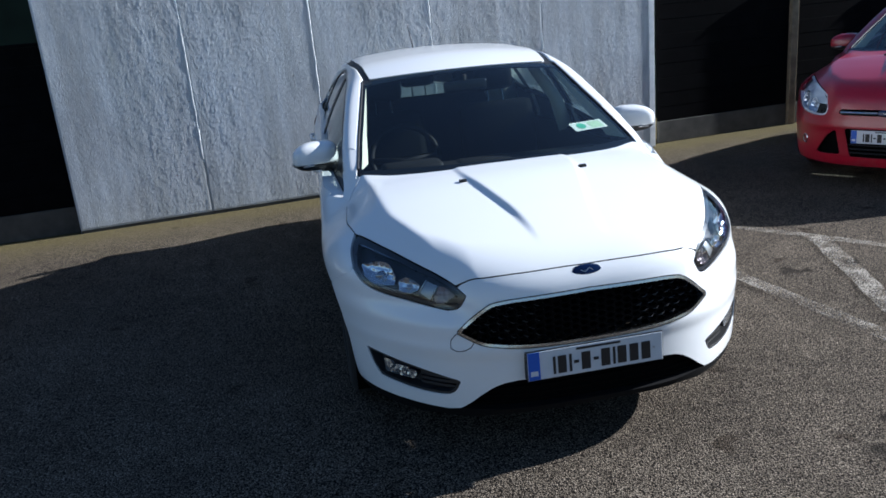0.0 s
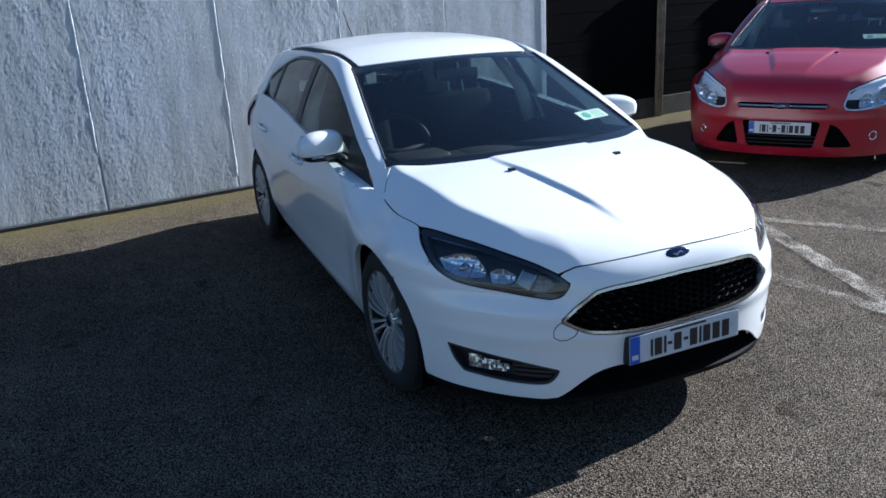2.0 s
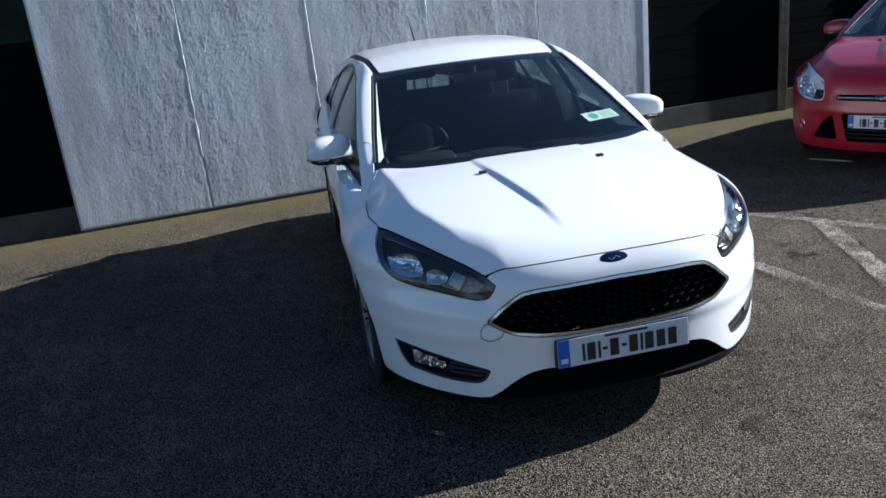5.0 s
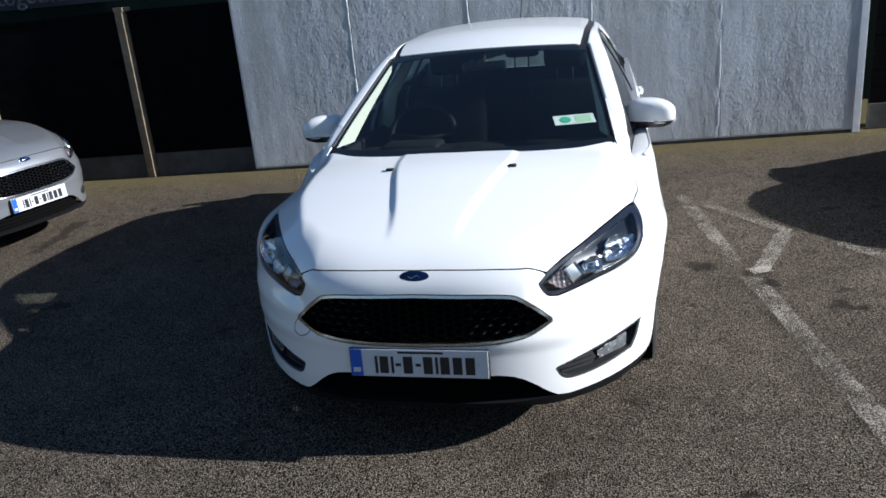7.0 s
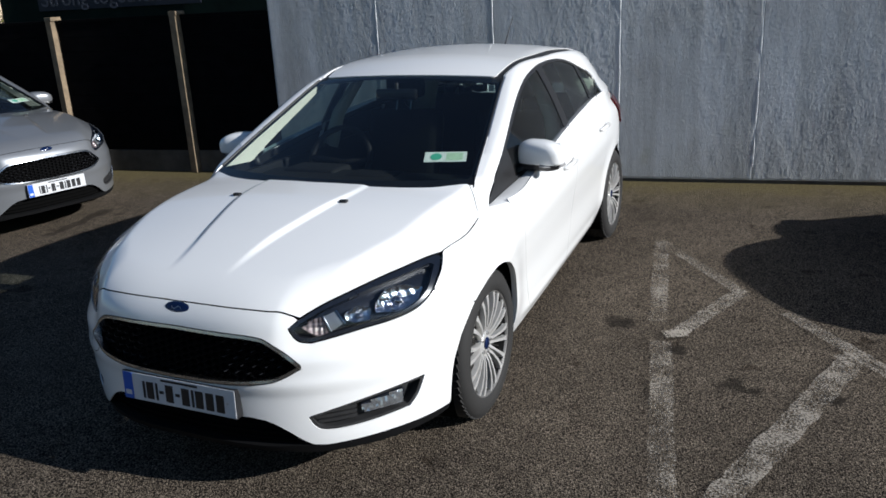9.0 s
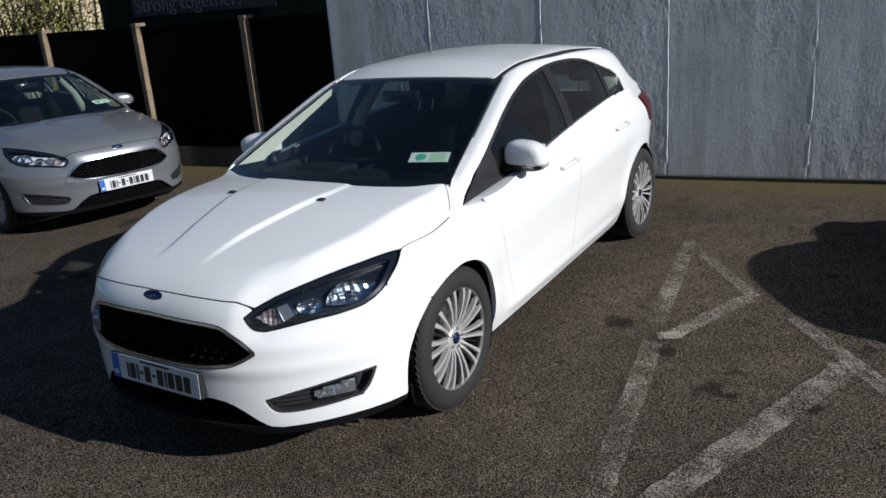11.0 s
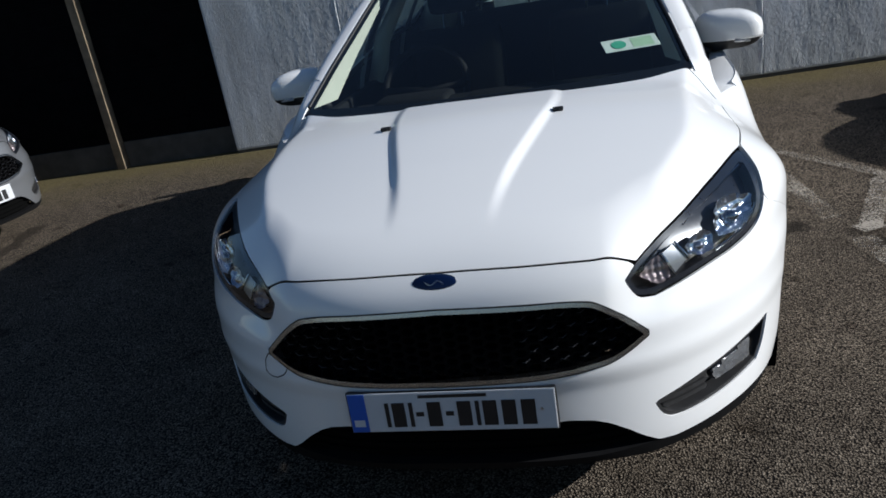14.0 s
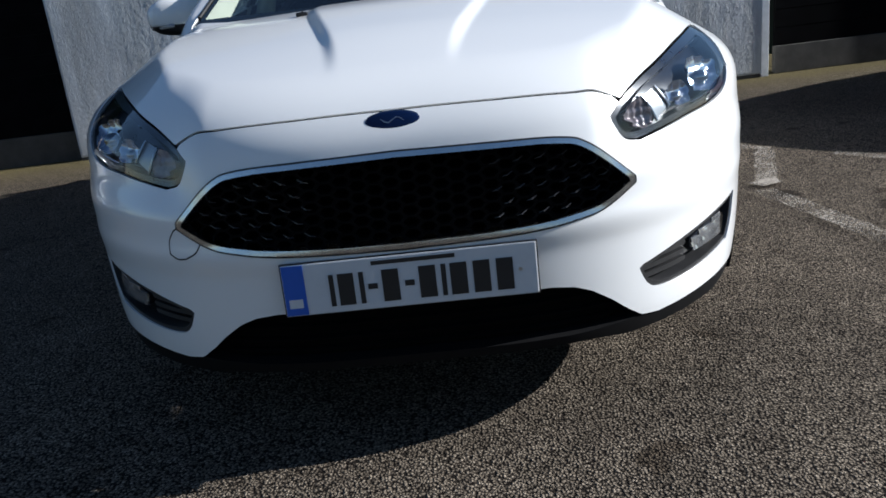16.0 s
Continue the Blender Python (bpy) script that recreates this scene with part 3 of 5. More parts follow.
def door_region(y0, y1, lead, cut):
    def region(u, z, p):
        y = u - SIDE_U
        g = np.minimum.reduce([y - y0 - lead * (z - 0.6) - DOOR_GAP, y1 + cut * (z - 0.6) - y - DOOR_GAP, z - 0.2, BELT(y) - z])
        return np.minimum(g, arch_gap(u, z) - 0.035) if y0 > 2 else g
    return region


def quarter_region(u, z, p):
    y = u - SIDE_U
    return np.minimum.reduce([np.maximum(y - 3.12 + 0.12 * (z - 0.6), np.minimum(0.036 - arch_gap(u, z), y - 2.9)) - 0.0, arch_gap(u, z), z - 0.2, np.interp(y, [3.1, 3.3, 3.42], [1.066, 1.07, 1.05]) - z, 4.1 - y])


def side_x(z):
    return np.interp(z, [0.86, 0.967, 1.06, 1.13, 1.29, 1.40], [0.715, 0.678, 0.646, 0.617, 0.552, 0.51])


def ditch_x(y):
    return np.interp(y, [1.9, 2.1, 2.6, 3.2, 3.9], [0.500, 0.512, 0.522, 0.508, 0.455])


def smin(a, b, k):
    return -smax(-a, -b, k)


def shoulder(x, y, z):
    """Wing and foot of the windscreen pillar in one."""
    return smin(smax(cabin(x, y, z), (1.16 - y) * 0.35, 0.03), smax(body(x, y, z), z - 0.95 + 0.3 * (y - 1.2), 0.03), 0.02)


def haunch(x, y, z):
    """Rear wing and rear pillar in one."""
    return smin(cabin(x, y, z), smax(body(x, y, z), z - 1.055, 0.06), 0.08)


def quarter_side(y, z):
    return meet(haunch, np.stack([0 * y + 0.02, y, z], -1), np.array([[1.0, 0, 0]]), 1.1)


def round_pillar(u, v):
    """A place round the pillar's foot: u along it, v the angle from outwards to upwards."""
    along = Vector((-0.10, 0.62, 0.24)).normalized()
    flat = Vector((1, 0, 0))
    flat = (flat - along * flat.dot(along)).normalized()
    rise = flat.cross(along)
    base = np.array([[0.63, 0.98, 0.765]]) + u[:, None] * np.array([tuple(along)])
    return meet(shoulder, base, np.cos(v)[:, None] * np.array([tuple(flat)]) + np.sin(v)[:, None] * np.array([tuple(rise)]), 0.5)


def dished(poly, deep, flute):
    """A place function for a bowl sunk behind the lamp's lens, with fluted walls."""
    def place(u, z):
        p = round_car(u, z)
        d = np.clip(inside(poly, u, z), 0, 0.03)
        return p - outward(body, p) * (0.011 + deep * np.sqrt(d / 0.03) + 0.003 * np.sin(u * flute) + 0.002 * np.sin(z * 330))[:, None]
    return place


def build_wheel(name, parent, m, label):
    """Tyre, two-piece-look alloy rim with ten split spokes, hub cap and brake disc; the axle lies along x, the face to +x."""
    wheel = new(name)
    wheel.parent = parent
    wheel.matrix_basis = m
    tagged(wheel, label)
    part("tyre", turned([(-0.10, 0.222), (-0.106, 0.25), (-0.102, 0.285), (-0.085, 0.308), (-0.05, 0.3155), (-0.032, 0.3155), (-0.030, 0.308), (-0.022, 0.308), (-0.020, 0.316),
                         (0.020, 0.316), (0.022, 0.308), (0.030, 0.308), (0.032, 0.3155), (0.05, 0.3155), (0.085, 0.308), (0.102, 0.285), (0.107, 0.255), (0.103, 0.232), (0.098, 0.224), (0.06, 0.222)], 72), RUBBER, wheel, smooth=True)
    tread = bmesh.new()
    for k in range(60):
        a = 2 * math.pi * k / 60
        for s in (-1, 1):
            add_box(tread, (s * 0.068 - 0.019, -0.0135, 0.300), (s * 0.068 + 0.019, 0.0135, 0.3120), 0, Matrix.Rotation(a, 4, "X") @ Matrix.Rotation(s * 0.35, 4, "Z"))
    tagged(part("tread_pattern", tread, RUBBER, wheel), kind="stuff")
    part("rim", turned([(0.090, 0.2235), (0.095, 0.2255), (0.097, 0.2225), (0.094, 0.2185), (0.080, 0.213)], 72), RIM_GREY, wheel, smooth=True)
    # barrel coloured dark to give the shaded gaps behind the spokes
    part("barrel", turned([(0.0885, 0.2085), (0.05, 0.202), (-0.09, 0.205), (-0.095, 0.222)], 72), RIM_SHADE, wheel, "barrel painted near black for the shade between spokes", smooth=True)
    for k in range(10):
        bm = bmesh.new()
        for s in (-1, 1):
            rings = []
            for r, w, off, x, th in ((0.045, 0.0085, 0.0090, 0.074, 0.03), (0.085, 0.0060, 0.0112, 0.088, 0.024), (0.14, 0.0068, 0.0170, 0.096, 0.022), (0.185, 0.0095, 0.0230, 0.097, 0.02), (0.2165, 0.0125, 0.0285, 0.093, 0.018)):
                c = s * off
                rings.append([bm.verts.new(q) for q in ((x, c - w * 0.85, r), (x, c + w * 0.85, r), (x - th, c + w, r), (x - th, c - w, r))])
            for a, b in zip(rings, rings[1:]):
                for q in range(4):
                    bm.faces.new((a[q], a[(q + 1) % 4], b[(q + 1) % 4], b[q]))
            bm.faces.new(rings[0][::-1])
            bm.faces.new(rings[-1])
        bmesh.ops.recalc_face_normals(bm, faces=bm.faces)
        part("spoke", bm, ALLOY, wheel, m=Matrix.Rotation(2 * math.pi * (k + 0.25) / 10, 4, "X"))
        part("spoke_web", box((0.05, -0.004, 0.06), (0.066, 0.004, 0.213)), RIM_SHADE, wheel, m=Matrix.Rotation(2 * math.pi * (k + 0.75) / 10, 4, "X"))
    part("hub", turned([(0.03, 0.0), (0.03, 0.066), (0.062, 0.062), (0.078, 0.046), (0.08, 0.03), (0.08, 0.0)], 32), ALLOY, wheel, smooth=True)
    part("hub_cap", turned([(0.08, 0.0), (0.08, 0.027), (0.086, 0.024), (0.088, 0.0)], 24), BADGE_BLUE, wheel, "small blue hub cap", smooth=True)
    for k in range(5):
        a = 2 * math.pi * k / 5
        part("wheel_nut", tube([(0.07, 0.043 * math.cos(a), 0.043 * math.sin(a)), (0.084, 0.043 * math.cos(a), 0.043 * math.sin(a))], 0.008, 6), DULL_CHROME, wheel)
    part("brake_disc", turned([(0.0, 0.05), (0.0, 0.14), (0.02, 0.14), (0.02, 0.05)], 40), BRAKE, wheel)
    return wheel


def plate_bars(parent, plate_m):
    """A number plate: white face, blue band, and dark bars in place of its writing."""
    plate = hang("number_plate", mesh_of("number_plate", [], [], PLATE_WHITE), parent, "white number plate with blue band and dark bars")
    bm = box((-0.26, -0.004, -0.053), (0.26, 0.004, 0.053), 0.003)
    bm.to_mesh(plate.data)
    bm.free()
    plate.matrix_basis = plate_m
    part("plate_border", box((-0.2625, -0.0025, -0.0548), (0.2625, 0.0045, 0.0552), 0.002), PLATE_BLACK, plate)
    part("blue_band", box((-0.258, -0.0055, -0.051), (-0.214, -0.003, 0.051)), PLATE_BLUE, plate)
    bm = bmesh.new()
    add_box(bm, (-0.25, -0.0065, -0.036), (-0.222, -0.005, -0.018))
    part("band_mark", bm, PLATE_WHITE, plate)
    widths, x = [0.012, 0.040, 0.012, 0.024, 0.042, 0.024, 0.042, 0.012, 0.042, 0.042, 0.042], -0.165
    for k, w in enumerate(widths):
        tall = (-0.039, 0.026) if k not in (3, 5) else (-0.011, 0.000)
        part("character_bar", box((x + 0.05 * w, -0.0062, tall[0]), (x + w * 0.86, -0.003, tall[1])), PLATE_BLACK, plate)
        x += w + 0.0047
    part("name_bar", box((-0.075, -0.0058, 0.0375), (0.095, -0.003, 0.0455)), PLATE_BLACK, plate)
    part("screw", tube([(0.225, -0.006, 0.0), (0.225, -0.003, 0.0)], 0.004, 8), DULL_CHROME, plate)
    return plate


def badge(parent, m, wide=0.06, tall=0.024):
    rim = bmesh.new()
    bmesh.ops.create_uvsphere(rim, u_segments=32, v_segments=12, radius=1, matrix=Matrix.Diagonal((wide * 0.97, 0.006, tall * 0.95, 1)))
    ob = part("badge", rim, CHROME, parent, "blue oval badge with chrome rim", smooth=True, m=m)
    face = bmesh.new()
    bmesh.ops.create_uvsphere(face, u_segments=32, v_segments=12, radius=1, matrix=Matrix.Translation((0, -0.003, 0)) @ Matrix.Diagonal((wide * 0.9, 0.0048, tall * 0.84, 1)))
    part("badge_face", face, BADGE_BLUE, ob, smooth=True)
    part("badge_mark", tube([(wide * 0.62 * (k / 10 - 0.5) * 2, -0.0075 + 0.004 * ((k / 10 - 0.5) * 2) ** 2, tall * 0.22 * math.sin(k * 1.25)) for k in range(11)], 0.0014, 6), DULL_CHROME, ob)
    return ob


def hex_mesh(region, place, f, extent, cell, depth):
    """An open honeycomb of thin bars that lies behind an opening."""
    bm = bmesh.new()
    (u0, u1), (v0, v1) = extent
    row, v = 0, v0
    while v < v1:
        u = u0 + (cell * 0.75 if row % 2 else 0)
        while u < u1:
            if inside(region, np.array([u]), np.array([v]))[0] > -cell * 0.3:
                c = place(np.array([u]), np.array([v]))[0] + Vector((0, depth, 0))
                for r0, r1, y0, y1 in ((0.5, 0.40, 0.0, 0.0), (0.40, 0.36, 0.0, 0.02)):
                    ring = []
                    for k in range(6):
                        a = math.pi / 3 * k
                        ring.append((bm.verts.new((c[0] + r0 * cell * math.cos(a), c[1] + y0, c[2] + r0 * cell * 0.62 * math.sin(a))),
                                     bm.verts.new((c[0] + r1 * cell * math.cos(a), c[1] + y1, c[2] + r1 * cell * 0.62 * math.sin(a)))))
                    for k in range(6):
                        (a, b), (c2, d) = ring[k], ring[(k + 1) % 6]
                        bm.faces.new((a, c2, d, b))
            u += cell * 1.5
        v += cell * 0.62 * 0.87 / 2 * 1.0
        row += 1
    return bm


def mirrored_pair(name, piece, material, parent, label="", smooth=True):
    right = hang(name, mesh_of(name, *piece, material, smooth), parent, label)
    left = hang(name, mesh_of(name, *flipped(piece), material, smooth), parent, label)
    return right, left


def build_seat(name, parent, x, y, wide, rows=1):
    bm = bmesh.new()
    add_box(bm, (x - wide / 2, y, 0.36), (x + wide / 2, y + 0.5, 0.52), 0.05)
    add_box(bm, (x - wide / 2, 0, 0), (x + wide / 2, 0.15, 0.62), 0.06, pose(0, y + 0.46, 0.46, -18) )
    seat = part(name, bm, CLOTH, parent, "charcoal cloth seat", smooth=True)
    n = 1 if wide < 0.7 else 3
    for k in range(n):
        hx = x + (k - (n - 1) / 2) * 0.4
        part("headrest", box((hx - 0.13, y + 0.665, 1.10), (hx + 0.13, y + 0.76, 1.26), 0.045), CLOTH, seat, smooth=True)
        for s in (-0.05, 0.05):
            part("headrest_post", tube([(hx + s, y + 0.66, 1.02), (hx + s, y + 0.70, 1.13)], 0.006, 8), CHROME, seat, "bright steel post")
    return seat


def build_car(label, paint, m, step=0.02, facelift=True, sticker=True, fog_lamps=True):
    """A five-door hatchback: x across, nose towards -y at y = 0, wheels on z = 0."""
    car = thing("car", label, "car", m, group="parked hatchbacks")
    coarse = max(step * 1.6, 0.024)

    # bonnet
    P = patch(over_hood, body, lambda u, v, p: inside(HOOD_ALL, u, v) - (GAP if facelift else 0.0), ((-0.80, 0.80), (0.03, 1.17)), step * 0.42, 0, 0.004)
    hood = hang("bonnet", mesh_of("bonnet", *P, paint), car)
    for s in (-1, 1):
        q = over_hood(np.array([0.268]), np.array([0.77]))[0]
        bm = box((-0.016, -0.01, -0.004), (0.016, 0.012, 0.008), 0.004)
        add_tube(bm, [(0.004, -0.006, 0.004), (0.004, -0.014, 0.007)], 0.004, 6)
        part("washer_jet", bm, BLACK_TRIM, hood, "small black washer jet", m=Matrix.Translation((s * q[0], q[1], q[2] + 0.002)))

    # front bumper
    if facelift:
        region = bumper_region
    else:
        def region(u, z, p):
            w = np.abs(u)
            lower = np.minimum.reduce([0.455 - z, z - 0.24, 0.245 + 0.22 * (z - 0.24) - w])
            side = np.minimum.reduce([0.44 - 0.55 * np.maximum(w - 0.36, 0) - z, z - 0.25, w - 0.315 - 0.22 * (z - 0.25), 0.56 - w - 0.85 * (z - 0.25)])
            slot = np.minimum.reduce([0.598 - z, z - 0.552, 0.335 - w])
            seam = seam_u(z) - w
            return np.minimum.reduce([hood_top(w) - z + 0.002, z - 0.17, arch_gap(w, z), seam, -inside(HEADLIGHT_OLD, w, z) - 0.003, -lower, -side, -slot])
    P = patch(round_car, body, region, ((-1.36, 1.36), (0.16, 0.80)), step * 0.7, 0, 0.008)
    bumper = hang("front_bumper", mesh_of("front_bumper", *P, paint), car)

    # a near-black shell that stands in for shade behind the joints and openings
    def shell_region(u, z, p):
        w = np.abs(u)
        y = w - SIDE_U
        top = np.where(w < 1.36, hood_top(w), np.where(y < 1.14, 0.83, BELT(y))) - 0.012
        return np.minimum.reduce([top - z, arch_gap(w, z) - 0.004, z - 0.19, -inside(FOG, w, z) if facelift else 0 * z + 1, -inside(GRILLE, u, z) if facelift else np.where((w < 0.65) & (z < 0.63), -1.0, 1.0), -inside(HEADLIGHT if facelift else HEADLIGHT_OLD, w, z), np.where((w < 0.5) & (z < lower_edge(w)), -1.0, 1.0), 4.08 - y])
    for s in (1, -1):
        P = patch(round_car, body, lambda u, v, p: shell_region(u, v, p), ((0.0, 4.9), (0.18, 1.06)), 0.03, -0.012, 0)
        hang("inner_shell", mesh_of("inner_shell", *(P if s > 0 else flipped(P)), SHELL), car)
    # dark sheet close under the bonnet, added to blacken its shut lines
    P = patch(over_hood, body, lambda u, v, p: inside(HOOD_ALL, u, v) + 0.012, ((-0.8, 0.8), (0.03, 1.15)), 0.025, -0.012, 0)
    hang("bonnet_gap_shade", mesh_of("bonnet_gap_shade", *P, SHELL), car)

    # wings, doors, quarters
    P = patch(round_car, body, wing_region, ((1.06, 2.2), (0.19, 0.90)), step * 0.55, 0, 0.025)
    def root_region(u, v, p):
        x, y, z = p.T
        sill = np.where(y > 1.105, np.interp(y + 0.045 * (1 - ramp(y, 1.15, 1.42)), DLO[:40, 0], DLO[:40, 1]), 0.838)
        return np.minimum.reduce([z - sill, np.where(y > 1.136, x - side_x(z), x - 0.665), -inside(HOOD_ALL, x, y) - GAP, 1.46 - y, y - 1.0])
    Q = patch(round_pillar, shoulder, root_region, ((0.0, 0.62), (-0.7, 2.3)), step * 0.7, 0.0008, 0.015)
    mirrored_pair("wing", joined(P, Q), paint, car)
    P = patch(round_car, body, door_region(1.32, 2.26, -0.45, 0.10), ((1.75, 3.1), (0.2, 1.08)), step, 0, 0.035)
    doors = list(mirrored_pair("front_door", P, paint, car))
    P = patch(round_car, body, door_region(2.26, 3.12, 0.10, -0.12), ((2.78, 3.95), (0.2, 1.08)), step, 0, 0.035)
    doors += list(mirrored_pair("rear_door", P, paint, car))
    P = patch(round_car, body, quarter_region, ((3.4, 4.76), (0.19, 1.12)), coarse, 0, 0.025)
    upper = patch(quarter_side, haunch, lambda u, z, p: np.minimum.reduce([u - 3.08 - np.maximum(z - 1.12, 0) * 1.9, -inside(DLO, u, z), z - 1.042, 1.31 - z, p[:, 0] - 0.36]), ((3.05, 3.98), (1.03, 1.33)), 0.02, 0.001, 0.01)
    mirrored_pair("rear_quarter", joined(P, upper), paint, car)
    for k, door in enumerate(doors):
        s = (1, -1)[k % 2]
        y = 2.10 if k < 2 else 3.0
        q = round_car(np.array([y + SIDE_U]), np.array([0.825 + 0.05 * (k // 2)]))[0]
        bm = bmesh.new()
        add_tube(bm, [(-0.004, -0.11, 0.0), (0.016, -0.09, 0.002), (0.021, 0.0, 0.006), (0.018, 0.085, 0.01), (-0.004, 0.10, 0.012)], [0.010, 0.012, 0.012, 0.012, 0.010], 8)
        part("door_handle", bm, paint, door, smooth=True, m=Matrix.Translation((s * q[0], q[1], q[2])) @ Matrix.Diagonal((s, 1, 1, 1)))
    # painted ledge between the front door's top and its window
    yy = np.linspace(1.10, 2.2, 50)
    edge, foot = round_car(yy + SIDE_U, np.where(yy < 1.21, 0.839, np.minimum(BELT(yy) - 0.003, 0.839 + 0.6 * (yy - 1.21)))), cabin_side(yy, np.interp(yy, [1.10, 1.15, 1.6, 2.2], [0.836, 0.840, 0.899, 0.969]))
    crest = 0.5 * edge + 0.5 * foot + np.array([[0.0, 0.0, 0.004]])
    rows = np.concatenate([edge, crest, foot])
    F = [(j * 50 + i, j * 50 + i + 1, (j + 1) * 50 + i + 1, (j + 1) * 50 + i) for j in range(2) for i in range(49)]
    mirrored_pair("door_shoulder", (rows, F), paint, car)
    # sills and lower black edges
    def sill_region(u, z, p):
        y = u - SIDE_U
        return np.minimum.reduce([z - 0.165, 0.214 - z, arch_gap(u, z), y - 0.9, 3.55 - y])
    P = patch(round_car, body, sill_region, ((1.5, 4.2), (0.16, 0.22)), 0.02, -0.004, 0.05)
    mirrored_pair("sill", P, BLACK_TRIM, car, "black plastic sill")

    # wheel housings and wheels
    for w, axle, out in zip(ARCH_Y, WHEEL_Y, (0.742, 0.69)):
        for s in (1, -1):
            bm = bmesh.new()
            rows = []
            for k in range(25):
                a = math.pi * (-0.16 + 1.32 * k / 24)
                rows.append([bm.verts.new((s * x, w - (ARCH_R - 0.003) * math.cos(a), WHEEL_R + (ARCH_R - 0.003) * math.sin(a))) for x in (out + 0.085, 0.45)])
            for a, b in zip(rows, rows[1:]):
                bm.faces.new((a[0], a[1], b[1], b[0]))
            hub = bm.verts.new((s * 0.45, w, WHEEL_R))
            for a, b in zip(rows, rows[1:]):
                bm.faces.new((a[1], b[1], hub))
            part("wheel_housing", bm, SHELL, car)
            build_wheel("wheel", car, Matrix.Translation((s * out, axle, WHEEL_R)) @ (Matrix() if s > 0 else Matrix.Rotation(math.pi, 4, "Z")), "alloy wheel with ten split spokes and black tyre")

    for s in (1, -1):
        part("air_deflector", box((-0.10, -0.012, -0.055), (0.085, 0.012, 0.06), 0.008), LIP_BLACK, car, "black flap ahead of the tyre", m=Matrix.Translation((s * 0.715, 0.556, 0.185)) @ pose(0, 0, 0, 12, 0, s * 24))

    # greenhouse
    def glass_region(u, z, p):
        return np.minimum.reduce([side_x(z) - 0.014 - np.abs(u), 1.322 - 0.12 * u * u - z, z - 0.90 - 0.035 * ramp(np.abs(u), 0.45, 0.68)])
    P = patch(on_screen, cabin, glass_region, ((-0.72, 0.72), (0.885, 1.34)), step, -0.004, 0.004)
    screen = hang("windscreen", mesh_of("windscreen", *P, SCREEN), car, "tinted laminated windscreen")
    screen.visible_shadow = False

    def band_region(u, z, p):
        x = np.abs(u)
        g = np.minimum.reduce([side_x(z) - x, 1.342 - 0.12 * x * x - z, z - 0.885 - 0.05 * ramp(x, 0.45, 0.68)])
        hole = np.minimum.reduce([side_x(z) - 0.022 - x, 1.308 - 0.12 * x * x - z, z - 0.95])
        return np.minimum(g, -hole)
    P = patch(on_screen, cabin, band_region, ((-0.74, 0.74), (0.88, 1.36)), step * 0.7, -0.006, 0.006)
    hang("windscreen_band", mesh_of("windscreen_band", *P, GLOSS_BLACK), car, "black screen border")

    P = patch(over_roof, cabin, lambda u, v, p: np.minimum.reduce([ditch_x(v) - np.abs(u), (v - 1.905 - 0.2 * u * u) * 0.5, 3.86 - v]), ((-0.58, 0.58), (1.85, 3.9)), coarse, 0, 0.02)
    roof = hang("roof", mesh_of("roof", *P, paint), car)
    bm = tube([(0, 3.50, 1.335), (0, 3.53, 1.365)], [0.016, 0.011], 10)
    add_tube(bm, [(0, 3.525, 1.36), (0, 3.72, 1.55)], [0.005, 0.003], 6)
    part("aerial", bm, BLACK_TRIM, roof, "thin black roof aerial")
    P = patch(over_roof, cabin, lambda u, v, p: np.minimum.reduce([ditch_x(v) + 0.042 - u, u - ditch_x(v) + 0.006, v - 1.90, 3.80 - v]), ((0.40, 0.6), (1.85, 3.85)), 0.012, -0.006, 0)
    mirrored_pair("roof_moulding", P, BLACK_TRIM, car, "black roof moulding")

    # pillar and roof side: lofted between the screen edge, the roof moulding and the window opening
    z = np.linspace(1.02, 1.30, 18)
    front = on_screen(side_x(z), z)
    y = np.linspace(1.97, 3.84, 40)
    inner = np.concatenate([front, over_roof(ditch_x(y) + 0.034, y)])
    t_in = np.r_[np.linspace(0, 0.30, 18), np.linspace(0.32, 1, 40)]
    top = DLO[:len(spline(DLO_TOP)) - 1]
    top = top[(top[:, 0] > 1.40) & ((top[:, 0] < 3.2) | (top[:, 1] > 1.13))]
    arc = np.r_[0, np.cumsum(np.hypot(*np.diff(top, axis=0).T))]
    at = np.interp(2.06, top[:30, 0], arc[:30])
    t_out = np.where(arc < at, 0.30 * arc / at, 0.30 + 0.70 * (arc - at) / (arc[-1] - at))
    outer = cabin_side(top[:, 0], top[:, 1])
    n_t, n_w = 90, 9
    t = np.linspace(0, 1, n_t)
    A, B = (np.stack([np.interp(t, tt, q[:, k]) for k in range(3)], -1) for tt, q in ((t_in, inner), (t_out, outer)))
    rows = []
    for w in np.linspace(0, 1, n_w):
        p = A * (1 - w) + B * w
        for _ in range(6):
            p = p - 0.9 * cabin(*p.T)[:, None] * outward(cabin, p)
        rows.append(p + outward(cabin, p) * (0.003 * math.sin(math.pi * w) ** 0.8))
    rows = [rows[0] - 0.015 * outward(cabin, rows[0])] + rows + [rows[-1] - 0.015 * outward(cabin, rows[-1])]
    P = np.concatenate(rows)
    F = [(j * n_t + i, (j + 1) * n_t + i, (j + 1) * n_t + i + 1, j * n_t + i + 1) for j in range(len(rows) - 1) for i in range(n_t - 1)]
    mirrored_pair("side_frame", (P, [f[::-1] for f in F]), paint, car)

    zz = np.linspace(0.955, 1.29, 10)
    seal_line = on_screen(side_x(zz) - 0.004, zz)
    seal_line = seal_line - 0.003 * outward(cabin, seal_line)
